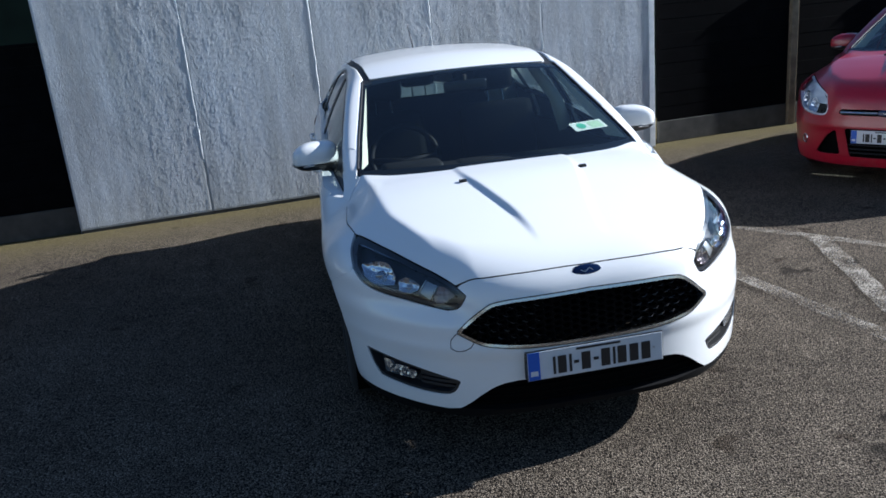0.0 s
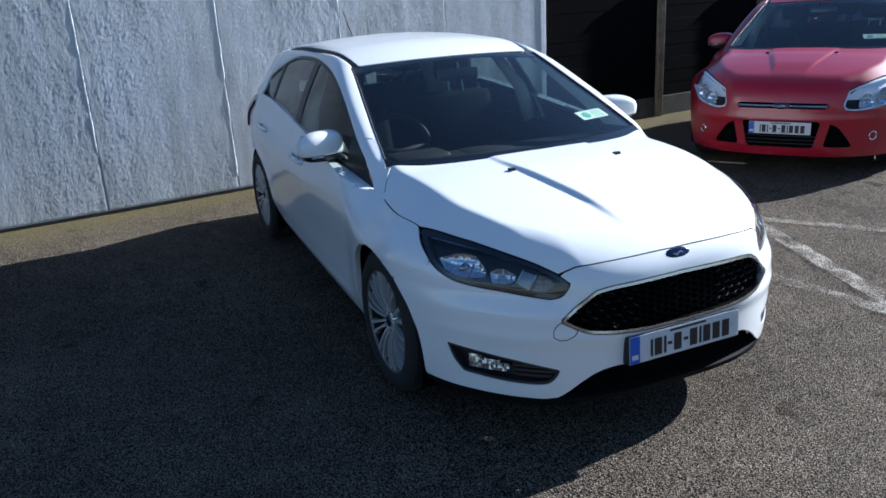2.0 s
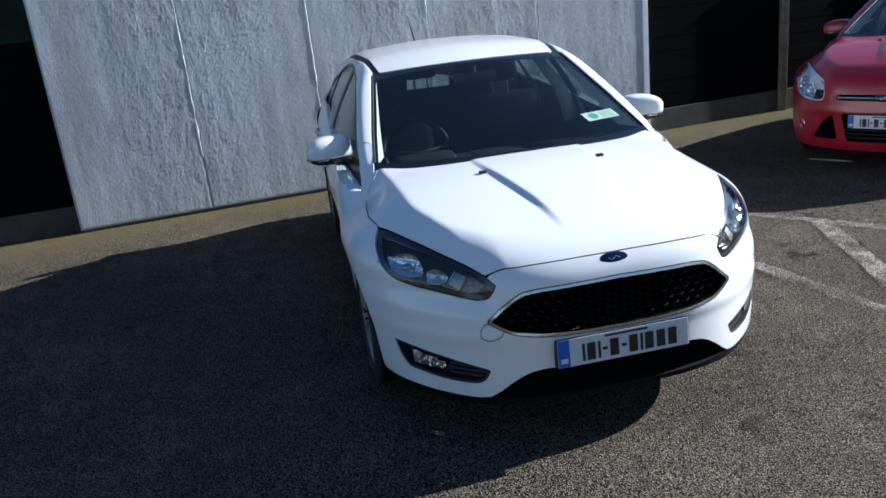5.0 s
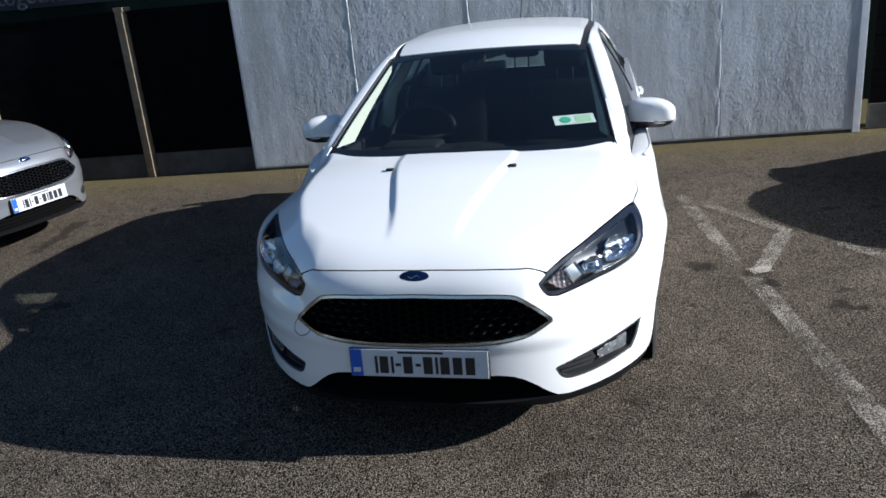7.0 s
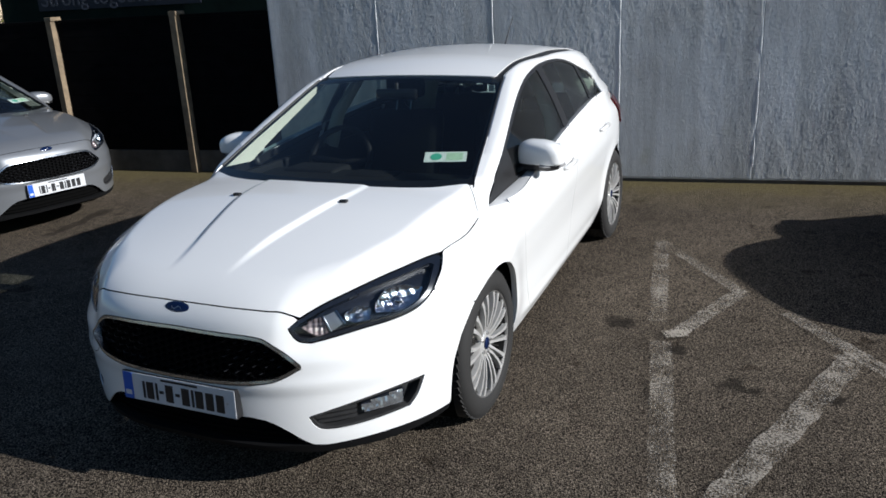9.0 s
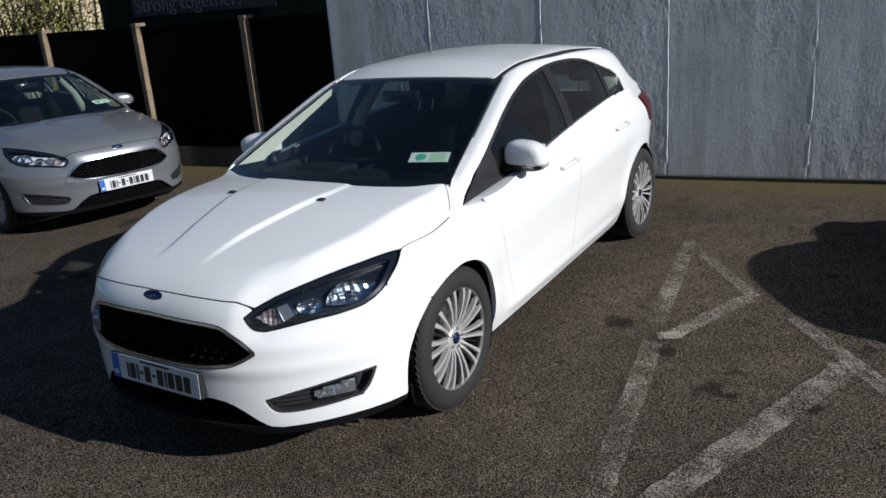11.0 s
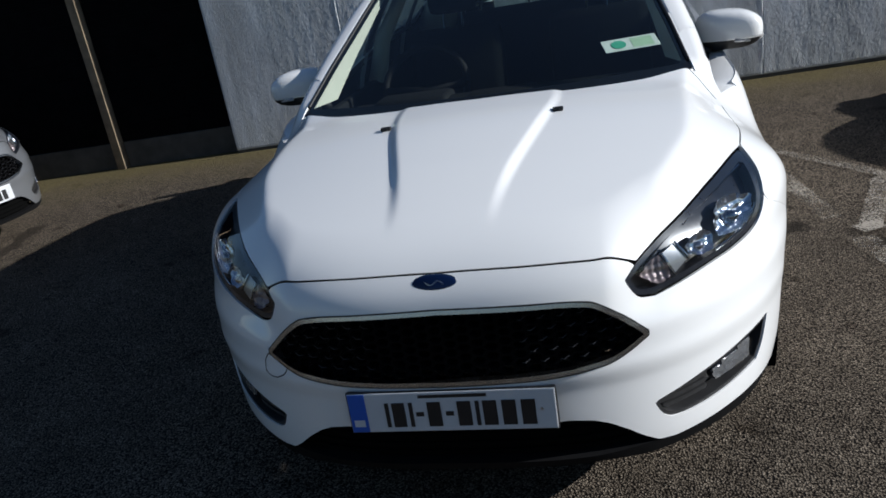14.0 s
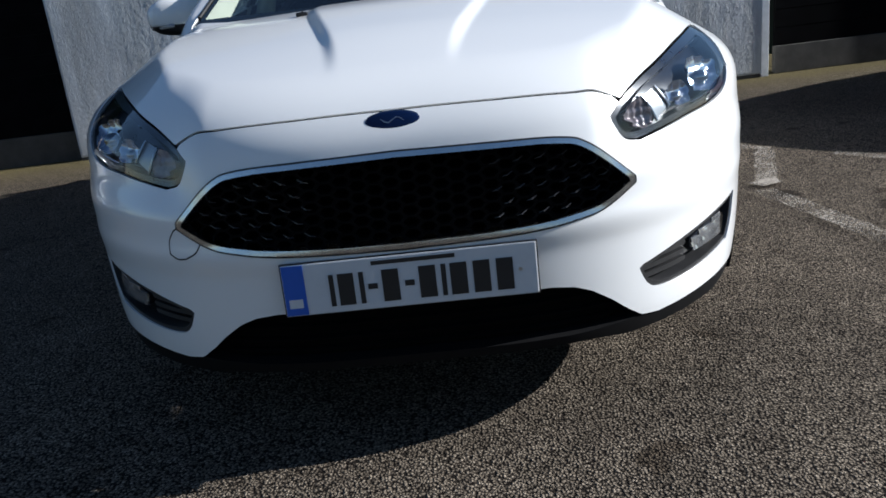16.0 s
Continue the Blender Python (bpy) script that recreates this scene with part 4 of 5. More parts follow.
    for s in (1, -1):
        part("screen_seal", tube([(s * q[0], q[1], q[2]) for q in seal_line], 0.006, 8), BLACK_TRIM, car, "black rubber seal")

    # tailgate
    whole = lambda x, y, z: np.minimum(body(x, y, z), cabin(x, y, z))
    behind = lambda x, z: meet(whole, np.stack([x, 0 * x + 3.3, z], -1), np.array([[0, 1.0, 0]]), 1.0)
    def gate_region(u, z, p):
        edge = np.minimum.reduce([0.60 - np.abs(u) - 0.62 * np.maximum(z - 0.95, 0), z - 0.25, 1.29 - z])
        return np.minimum(edge, -np.minimum.reduce([0.46 - 0.5 * (z - 0.98) - np.abs(u), z - 0.98, 1.25 - z]))
    P = patch(behind, whole, gate_region, ((-0.8, 0.8), (0.22, 1.36)), 0.04, 0, 0.02)
    gate = hang("tailgate", mesh_of("tailgate", *P, paint), car)
    P = patch(behind, whole, lambda u, z, p: np.minimum.reduce([0.47 - 0.5 * (z - 0.98) - np.abs(u), z - 0.97, 1.26 - z]), ((-0.6, 0.6), (0.95, 1.3)), 0.03, -0.005, 0)
    hang("rear_glass", mesh_of("rear_glass", *P, WINDOW), gate)

    panes = [("door_glass", 1.47, 2.26), ("door_glass", 2.36, 3.02), ("quarter_glass", 3.07, 3.4)]

    def pane_gap(y, z, a, b, inset):
        lean = 0.30 * (z - 0.95)
        return np.minimum.reduce([inside(DLO, y, z) - inset, y - a - (0.22 * (z - 0.95) if a > 1.5 else 0), b + 0.22 * (z - 0.95) - y])

    def trim_region(u, z, p):
        g = np.maximum(inside(DLO, u, z), np.minimum.reduce([BELT(u) + 0.01 - z, z - BELT(u) + 0.05, u - 1.19, 3.2 - u]))
        for _, a, b in panes:
            g = np.minimum(g, -pane_gap(u, z, a, b, 0.016))
        return g
    P = patch(cabin_side, cabin, trim_region, ((1.0, 3.35), (0.80, 1.36)), step * 0.7, -0.004, 0.01)
    mirrored_pair("window_trim", P, SATIN_BLACK, car, "black window surround")
    for k, (name, a, b) in enumerate(panes):
        P = patch(cabin_side, cabin, lambda u, z, p: pane_gap(u, z, a, b, 0.012), ((a - 0.02, b + 0.15), (0.84, 1.36)), coarse, -0.008, 0)
        mirrored_pair(name, P, WINDOW, car)

    # mirrors
    MX, MY, MZ = 0.858, 1.59, 0.976
    for s in (1, -1):
        arm = bmesh.new()
        add_tube(arm, [(0.74, MY - 0.05, 0.88), (MX - 0.10, MY - 0.03, MZ - 0.065), (MX - 0.04, MY - 0.01, MZ - 0.04)], [0.024, 0.02, 0.022], 10)
        mirror = part("door_mirror", arm, BLACK_TRIM, car, smooth=True, m=Matrix.Diagonal((s, 1, 1, 1)))
        def shell_of(lo, hi, grow, material, name, mlabel=""):
            bm = bmesh.new()
            bmesh.ops.create_uvsphere(bm, u_segments=28, v_segments=18, radius=1)
            for v in list(bm.verts):
                x, y, z = v.co
                sq = lambda t, e: math.copysign(abs(t) ** e, t)
                x, z = sq(x, 0.62), sq(z, 0.66)
                y = sq(y, 0.7)
                v.co = (MX + 0.116 * x * grow, MY - 0.02 * x + (0.082 if y < 0 else 0.05) * y * grow, MZ + ((0.073 - 0.004 * x) - (0.020 * max(x, 0.0) ** 2 if z > 0 else 0.0)) * z * grow)
            bmesh.ops.bisect_plane(bm, geom=list(bm.verts) + list(bm.edges) + list(bm.faces), plane_co=(MX, 0, MZ + lo), plane_no=(0.0, 0, 1), clear_inner=True)
            bmesh.ops.bisect_plane(bm, geom=list(bm.verts) + list(bm.edges) + list(bm.faces), plane_co=(MX, 0, MZ + hi), plane_no=(0.0, 0, 1), clear_outer=True)
            bmesh.ops.holes_fill(bm, edges=[e for e in bm.edges if e.is_boundary])
            return part(name, bm, material, mirror, mlabel, smooth=True)
        shell_of(-0.032, 0.2, 1.0, paint, "mirror_cap")
        shell_of(-0.2, -0.0335, 0.985, BLACK_TRIM, "mirror_foot")
        bm = bmesh.new()
        add_tube(bm, [(MX + 0.01, MY - 0.080, MZ - 0.034), (MX + 0.06, MY - 0.073, MZ - 0.036), (MX + 0.094, MY - 0.05, MZ - 0.036), (MX + 0.112, MY - 0.02, MZ - 0.033)], [0.007, 0.011, 0.013, 0.010], 8)
        part("side_repeater", bm, REPEATER, mirror, "clear side repeater", smooth=True)
        part("mirror_glass", box((MX - 0.075, MY + 0.044, MZ - 0.05), (MX + 0.075, MY + 0.048, MZ + 0.05), 0.0), REFLECTOR, mirror)

    # lamps
    lamp_outline = HEADLIGHT if facelift else HEADLIGHT_OLD
    for s in (1, -1):
        lamp = None
        bowl = patch(round_car, body, lambda u, z, p: inside(lamp_outline, u, z) - 0.002, ((0.40, 1.42), (0.45, 0.82)), 0.016, -0.038, 0)
        edge = patch(round_car, body, lambda u, z, p: np.minimum(inside(lamp_outline, u, z) - 0.002, 0.014 - inside(lamp_outline, u, z)), ((0.40, 1.42), (0.45, 0.82)), 0.007, -0.006, 0.034)
        glassy = patch(round_car, body, lambda u, z, p: inside(lamp_outline, u, z) - 0.002, ((0.40, 1.42), (0.45, 0.82)), 0.012, -0.001, 0)
        put = (lambda p: p) if s > 0 else flipped
        lamp = hang("headlight", mesh_of("headlight", *put(joined(bowl, edge)), CLEAR_LAMP if paint == RED else LAMP_BLACK), car, "bright clear headlight" if paint == RED else "dark-masked headlight with clear lens")
        if facelift and not fog_lamps:
            tray = patch(round_car, body, lambda u, z, p: np.minimum.reduce([inside(lamp_outline, u, z) - 0.016, 0.705 + 0.09 * (u - 0.6) - z, 1.10 - u]), ((0.40, 1.2), (0.55, 0.80)), 0.012, -0.028, 0)
            hang("reflector_tray", mesh_of("reflector_tray", *put(tray), CLEAR_LAMP), lamp, "bright silver reflector tray")
        lens = hang("lens", mesh_of("lens", *put(glassy), LENS), lamp)
        lens.visible_shadow = False
        if facelift:
            bowls = ((outline([(0.69, 0.668), (0.69, 0.69), (0.76, 0.708), (0.818, 0.695)], [(0.818, 0.695), (0.802, 0.655)], [(0.802, 0.655), (0.74, 0.653), (0.69, 0.668)]), (0.752, 0.676), 0.016),
                     (outline([(0.832, 0.676), (0.85, 0.706), (0.92, 0.738), (1.01, 0.742), (1.09, 0.722)], [(1.09, 0.722), (1.035, 0.682)], [(1.035, 0.682), (0.945, 0.664), (0.832, 0.676)]), (0.96, 0.702), 0.022))
        else:
            bowls = ((outline([(0.58, 0.56), (0.60, 0.62), (0.68, 0.66), (0.76, 0.64)], [(0.76, 0.64), (0.74, 0.57), (0.66, 0.55), (0.58, 0.56)]), (0.67, 0.605), 0.02),
                     (outline([(0.79, 0.59), (0.80, 0.66), (0.88, 0.70), (0.97, 0.69)], [(0.97, 0.69), (0.95, 0.61), (0.87, 0.575), (0.79, 0.59)]), (0.88, 0.64), 0.02))
        for poly, (u, z), r in bowls:
            (ua, za), (ub, zb) = poly.min(0) - 0.01, poly.max(0) + 0.01
            bowl = patch(dished(poly, 0.020, 150.0), body, lambda u, v, p: inside(poly, u, v), ((ua, ub), (za, zb)), 0.006, 0, 0)
            cup = hang("reflector_bowl", mesh_of("reflector_bowl", *put(bowl), REFLECTOR, facelift), lamp, "fluted bright reflector")
            q = round_car(np.array([u]), np.array([z]))[0]
            n = outward(body, np.array([q]))[0]
            at = Vector(q) - 0.027 * Vector(n)
            bm = bmesh.new()
            bmesh.ops.create_uvsphere(bm, u_segments=16, v_segments=10, radius=r, matrix=Matrix.Translation((at.x * s, at.y, at.z)) @ Matrix.Diagonal((1, 0.7, 0.8, 1)))
            part("bulb_cap", bm, CHROME, cup, smooth=True)
        if facelift:
            shape = outline([(0.497, 0.660), (0.533, 0.681), (0.578, 0.690)], [(0.578, 0.690), (0.612, 0.634)], [(0.612, 0.634), (0.555, 0.627), (0.497, 0.660)])
            ind = patch(dished(shape, 0.012, 260.0), body, lambda u, z, p: inside(shape, u, z), ((0.48, 0.63), (0.61, 0.70)), 0.005, 0, 0.01)
            hang("indicator", mesh_of("indicator", *put(ind), AMBER), lamp, "clear indicator section")
            shape2 = outline([(0.587, 0.690), (0.648, 0.704)], [(0.648, 0.704), (0.682, 0.659)], [(0.682, 0.659), (0.620, 0.635)], [(0.620, 0.635), (0.587, 0.690)])
            fin = patch(round_car, body, lambda u, z, p: inside(shape2, u, z), ((0.57, 0.70), (0.62, 0.72)), 0.006, -0.014, 0.02)
            hang("lamp_divider", mesh_of("lamp_divider", *put(fin), LAMP_SILVER), lamp, "satin silver divider")
            for (ua, za), (ub, zb) in (((0.587, 0.692), (0.620, 0.634)), ((0.650, 0.706), (0.686, 0.658))):
                uu, zz = np.linspace(ua, ub, 6), np.linspace(za, zb, 6)
                q = round_car(uu, zz)
                q = q - 0.011 * outward(body, q)
                part("divider_rim", tube([(s * a, b, c) for a, b, c in q], 0.0032, 6), CHROME, lamp)
            uu = np.linspace(0.72, 1.19, 16)
            zz = np.interp(uu, [0.72, 0.79, 1.03, 1.19], [0.732, 0.748, 0.764, 0.774])
            q = round_car(uu, zz)
            q = q - 0.012 * outward(body, q)
            part("lamp_strip", tube([(s * a, b, c) for a, b, c in q], 0.0035, 6), CHROME, lamp)
            uu = np.linspace(0.80, 1.08, 12)
            q = round_car(uu, np.interp(uu, [0.80, 0.98, 1.08], [0.650, 0.664, 0.698]))
            q = q - 0.012 * outward(body, q)
            part("lamp_strip", tube([(s * a, b, c) for a, b, c in q], 0.003, 6), CHROME, lamp)
    # tail lamps
    P = patch(round_car, body, lambda u, z, p: np.minimum.reduce([u - 4.16 - 0.9 * (1.0 - z), 4.72 - u, z - 0.80, 0.99 - z]), ((4.1, 4.75), (0.78, 1.02)), 0.02, 0.014, 0.02)
    mirrored_pair("tail_lamp", P, TAIL_RED, car, "red tail lamp")

    nose = lambda x, z: round_car(np.array([x]), np.array([z]))[0]
    if facelift:
        # grille
        ring = patch(round_car, body, lambda u, z, p: np.minimum(inside(GRILLE, u, z) + 0.002, 0.008 - inside(GRILLE, u, z)), ((-0.52, 0.52), (0.45, 0.67)), min(step * 0.5, 0.007), 0.003, 0.03)
        grille = hang("grille", mesh_of("grille", *ring, GRILLE_FRAME), car, "black honeycomb grille with chrome frame")
        # thin black strip on the surface paints the gap's shade
        seam = patch(round_car, body, lambda u, z, p: 0.0021 - np.abs(inside(GRILLE, u, z) + 0.0035), ((-0.52, 0.52), (0.45, 0.67)), 0.0026, 0.0020, 0)
        hang("grille_seam", mesh_of("grille_seam", *seam, SATIN_BLACK), grille, "black strip painted as the shadow gap round the frame")
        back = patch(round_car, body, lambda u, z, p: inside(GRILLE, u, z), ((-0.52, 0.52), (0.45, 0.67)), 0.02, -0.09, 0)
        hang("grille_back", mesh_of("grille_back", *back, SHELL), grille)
        part("grille_mesh", hex_mesh(GRILLE, round_car, body, ((-0.48, 0.48), (0.47, 0.65)), 0.044, 0.034), MESH_BLACK, grille, "gloss black honeycomb")
        # small bars added on the outer cells to imitate sun glints
        tips = bmesh.new()
        for side in (-1, 1):
            for row in range(5):
                for col in range(6):
                    u, z = side * (0.19 + 0.045 * col + 0.022 * (row % 2)), 0.50 + 0.027 * row
                    if inside(GRILLE, np.array([u]), np.array([z]))[0] > 0.02:
                        q = round_car(np.array([u]), np.array([z]))[0]
                        add_tube(tips, [(q[0] - 0.010 * side, q[1] + 0.030, q[2] - 0.004), (q[0], q[1] + 0.022, q[2]), (q[0] + 0.011 * side, q[1] + 0.028, q[2] + 0.006)], [0.0008, 0.0016, 0.0007], 5)
        tagged(part("honeycomb_glints", tips, GRILLE_TIP, grille), kind="stuff")
        # lower intake and lip
        def intake_region(u, z, p):
            w = np.abs(u)
            return np.minimum.reduce([lower_edge(w) + 0.004 - z, z - 0.19, 0.53 - w])
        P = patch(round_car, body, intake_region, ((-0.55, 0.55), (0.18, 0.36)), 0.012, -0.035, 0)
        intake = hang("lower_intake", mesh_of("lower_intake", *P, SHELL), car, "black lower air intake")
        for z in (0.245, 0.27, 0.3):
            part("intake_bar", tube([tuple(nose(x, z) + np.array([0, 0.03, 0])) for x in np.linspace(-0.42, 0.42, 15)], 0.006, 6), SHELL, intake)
        def lip_region(u, z, p):
            w = np.abs(u)
            top = np.interp(w, [0.0, 0.34, 0.5, 1.2], [0.224, 0.222, 0.229, 0.233])
            return np.minimum.reduce([top - z, z - top + 0.022 + 0.016 * ramp(w, 0.34, 0.5) - 0.012 * ramp(w, 0.8, 1.15), arch_gap(w, z)])
        P = patch(round_car, body, lip_region, ((-1.2, 1.2), (0.155, 0.25)), 0.006, -0.004, 0.04)
        hang("front_lip", mesh_of("front_lip", *P, LIP_BLACK), car, "black plastic front lip")
        # fog lamps
        for s in (1, -1):
            put = (lambda p: p) if s > 0 else flipped
            bowl = patch(round_car, body, lambda u, z, p: inside(FOG, u, z) + 0.002, ((0.45, 1.06), (0.26, 0.43)), 0.012, -0.045, 0)
            edge = patch(round_car, body, lambda u, z, p: np.minimum(inside(FOG, u, z) - 0.0005, 0.011 - inside(FOG, u, z)), ((0.45, 1.06), (0.26, 0.43)), 0.006, -0.004, 0.045)
            fog = hang("fog_lamp_bezel", mesh_of("fog_lamp_bezel", *put(joined(bowl, edge)), FOG_GREY), car, "dark grey fog lamp surround")
            for z in (0.31, 0.328, 0.346, 0.364):
                rib = patch(round_car, body, lambda u, v, p: np.minimum.reduce([inside(FOG, u, v) - 0.014, 0.0055 - np.abs(v - z - 0.03 * (u - 0.5)), 0.70 - u]), ((0.5, 0.95), (z - 0.02, z + 0.04)), 0.005, -0.016, 0.02)
                if len(rib[1]):
                    hang("rib", mesh_of("rib", *put(rib), FOG_GREY), fog)
            if not fog_lamps:
                q = round_car(np.linspace(1.002, 0.93, 7), np.array([0.406, 0.386, 0.367, 0.349, 0.333, 0.319, 0.309]))
                part("accent_blade", tube([(s * a, b, c) for a, b, c in q - 0.002 * outward(body, q)], [0.003, 0.007, 0.008, 0.008, 0.007, 0.006, 0.003], 8), GRILLE_FRAME, fog, "bright chrome accent blade", smooth=True)
                for z in (0.31, 0.33, 0.35, 0.37):
                    rib = patch(round_car, body, lambda u, v, p: np.minimum.reduce([inside(FOG, u, v) - 0.014, 0.005 - np.abs(v - z - 0.03 * (u - 0.5)), u - 0.70]), ((0.68, 0.99), (z - 0.02, z + 0.04)), 0.007, -0.016, 0.02)
                    if len(rib[1]):
                        hang("rib", mesh_of("rib", *put(rib), FOG_GREY), fog)
                continue
            unit = outline([(0.708, 0.356), (0.82, 0.374), (0.922, 0.378)], [(0.922, 0.378), (0.912, 0.326)], [(0.912, 0.326), (0.82, 0.322), (0.732, 0.322)], [(0.732, 0.322), (0.708, 0.356)])
            lampy = patch(round_car, body, lambda u, z, p: inside(unit, u, z), ((0.69, 0.94), (0.31, 0.39)), 0.008, -0.012, 0.02)
            lamp = hang("fog_lamp", mesh_of("fog_lamp", *put(lampy), LAMP_BLACK), fog, "clear faceted fog lamp")
            prisms, rng = bmesh.new(), random.Random(11)
            for u in np.arange(0.725, 0.91, 0.0105):
                for z in np.arange(0.330, 0.374, 0.0105):
                    if inside(unit, np.array([u]), np.array([z]))[0] > 0.004:
                        q = round_car(np.array([u]), np.array([z]))
                        n = outward(body, q)[0]
                        turn = Vector((n[0] * s + rng.uniform(-0.12, 0.12), n[1] + rng.uniform(-0.12, 0.12), n[2] + rng.uniform(0.0, 0.35))).to_track_quat("Z", "Y").to_matrix().to_4x4()
                        add_box(prisms, (-0.0048, -0.0048, -0.004), (0.0048, 0.0048, 0.002), 0, Matrix.Translation((q[0, 0] * s - n[0] * s * 0.011, q[0, 1] - n[1] * 0.011, q[0, 2])) @ turn)
            part("lamp_prisms", prisms, PRISM, lamp)
            cover = patch(round_car, body, lambda u, z, p: inside(unit, u, z) - 0.001, ((0.69, 0.94), (0.31, 0.39)), 0.012, -0.005, 0)
            hang("fog_lens", mesh_of("fog_lens", *put(cover), LENS), lamp).visible_shadow = False
        # towing-eye cover, plate, badge
        eye = outline([(0.455, 0.520), (0.478, 0.534), (0.504, 0.525)], [(0.504, 0.525), (0.523, 0.502), (0.524, 0.476)], [(0.524, 0.476), (0.50, 0.466), (0.475, 0.467)], [(0.475, 0.467), (0.445, 0.480), (0.430, 0.498)], [(0.430, 0.498), (0.440, 0.510), (0.455, 0.520)])
        P = patch(round_car, body, lambda u, z, p: np.minimum(0.0017 - np.abs(inside(eye, u, z)), -inside(GRILLE, u, z) - 0.004), ((0.42, 0.56), (0.45, 0.54)), 0.0015, 0.0006, 0)
        hang("towing_eye_seam", mesh_of("towing_eye_seam", *flipped(P), BLACK_TRIM), bumper, "fine dark seam of the towing-eye cover")
        q = nose(0.0, 0.706)
        badge(car, Matrix.Translation((0.001, q[1] + 0.0055, 0.707)) @ pose(0, 0, 0, -28))
        plate_bars(car, Matrix.Translation((0.001, -0.012, 0.402)) @ pose(0, 0, 0, -3) @ Matrix.Diagonal((0.975, 1, 1, 1)))
        part("plate_plinth", box((-0.255, -0.008, 0.346), (0.255, 0.02, 0.452), 0.004), BLACK_TRIM, car)
    else:
        q = nose(0.0, 0.572)
        for z in (0.572,):
            part("grille_bar", tube([tuple(nose(x, z) + np.array([0, 0.004, 0])) for x in np.linspace(-0.325, 0.325, 15)], 0.010, 8), DULL_CHROME, car, "chrome grille bar")
        for s in (1, -1):
            for u, z in ((0.745, 0.335),):
                q2 = round_car(np.array([u]), np.array([z]))[0]
                n = Vector(outward(body, np.array([q2]))[0])
                mm = Matrix.Diagonal((s, 1, 1, 1)) @ Matrix.Translation(q2) @ n.to_track_quat("X", "Z").to_matrix().to_4x4()
                part("fog_lamp", turned([(-0.02, 0.0), (-0.012, 0.02), (0.003, 0.03), (0.004, 0.036), (-0.01, 0.040)], 24), REFLECTOR, car, "round fog lamp", smooth=True, m=mm)
        back = patch(round_car, body, lambda u, z, p: np.minimum(z - 0.22, 0.62 - z), ((-0.64, 0.64), (0.2, 0.63)), 0.04, -0.035, 0)
        hang("grille_back", mesh_of("grille_back", *back, SHELL), car)
        for z in (0.27, 0.30, 0.33):
            part("grille_slat", tube([tuple(nose(x, z) + np.array([0, 0.02, 0])) for x in np.linspace(-0.3, 0.3, 9)], 0.006, 6), BLACK_TRIM, car)
        badge(car, Matrix.Translation((0, q[1] - 0.008, 0.575)) @ pose(0, 0, 0, -6), 0.068, 0.028)
        plate_bars(car, Matrix.Translation((0, -0.012, 0.400)) @ Matrix.Diagonal((0.88, 1, 0.92, 1)))

    # windscreen sticker
    if sticker:
        c = on_screen(np.array([0.50]), np.array([1.025]))[0]
        n = Vector(outward(cabin, np.array([c]))[0])
        turn = Matrix((Vector((1, 0.28, 0.0)).normalized(), n.cross(Vector((1, 0.28, 0.0))).normalized(), n)).transposed().to_4x4()
        mm = Matrix.Translation(Vector(c) - 0.013 * n) @ turn
        st = part("permit_sticker", box((-0.096, -0.038, 0), (0.096, 0.038, 0.001)), PAPER, car, "green and white paper discs inside the windscreen", m=mm)
        bm = bmesh.new()
        bmesh.ops.create_circle(bm, cap_ends=True, segments=24, radius=0.026, matrix=Matrix.Translation((-0.042, 0, 0.0025)))
        part("disc", bm, PAPER_GREEN, st)
        part("pale_disc", box((0.004, -0.028, 0.0012), (0.078, 0.028, 0.002)), PAPER_PALE, st)

    # cabin inside
    floor = part("cabin_floor", box((-0.72, 1.0, 0.24), (0.72, 3.95, 0.30), 0.02), SHELL, car)
    for s in (1, -1):
        part("door_card", box((s * 0.735 - 0.02, 1.42, 0.28), (s * 0.735 + 0.02, 3.2, 0.87), 0.015), DASH, car)
        bm, rows = bmesh.new(), []
        for z in np.linspace(0.945, 1.285, 16):
            edge_x = float(side_x(np.array([z]))[0])
            taper = 1.0 - 0.5 * (z - 0.945) / 0.34
            rows.append([])
            for inward, back in ((0.022, 0.026), (0.034, 0.055), (0.072 * taper, 0.195 * taper), (0.060 * taper, 0.21 * taper), (0.028, 0.10 * taper)):
                q = on_screen(np.array([edge_x - inward]), np.array([z]))[0]
                rows[-1].append(bm.verts.new((s * q[0], q[1] + back, q[2])))
        for a, b in zip(rows, rows[1:]):
            for k in range(5):
                bm.faces.new((a[k], a[(k + 1) % 5], b[(k + 1) % 5], b[k]))
        bm.faces.new(rows[0])
        bm.faces.new(rows[-1])
        bmesh.ops.recalc_face_normals(bm, faces=bm.faces)
        part("pillar_trim", bm, CREAM, car, "cream pillar trim")
        part("centre_pillar", tube([(s * 0.73, 2.28, 0.85), (s * 0.68, 2.33, 1.05), (s * 0.55, 2.43, 1.27)], [0.05, 0.04, 0.03], 8), CREAM, car, "cream centre pillar trim", smooth=True)
        part("rear_pillar", tube([(s * 0.64, 3.42, 0.95), (s * 0.56, 3.38, 1.13), (s * 0.46, 3.34, 1.28)], [0.12, 0.10, 0.07], 8), CREAM, car, "cream rear pillar trim", smooth=True)
    P = patch(over_roof, cabin, lambda u, v, p: np.minimum.reduce([0.50 - np.abs(u), v - 1.97, 3.6 - v]), ((-0.56, 0.56), (1.9, 3.65)), 0.08, -0.05, 0)
    hang("headlining", mesh_of("headlining", *P, CREAM), car)
    dash = bmesh.new()
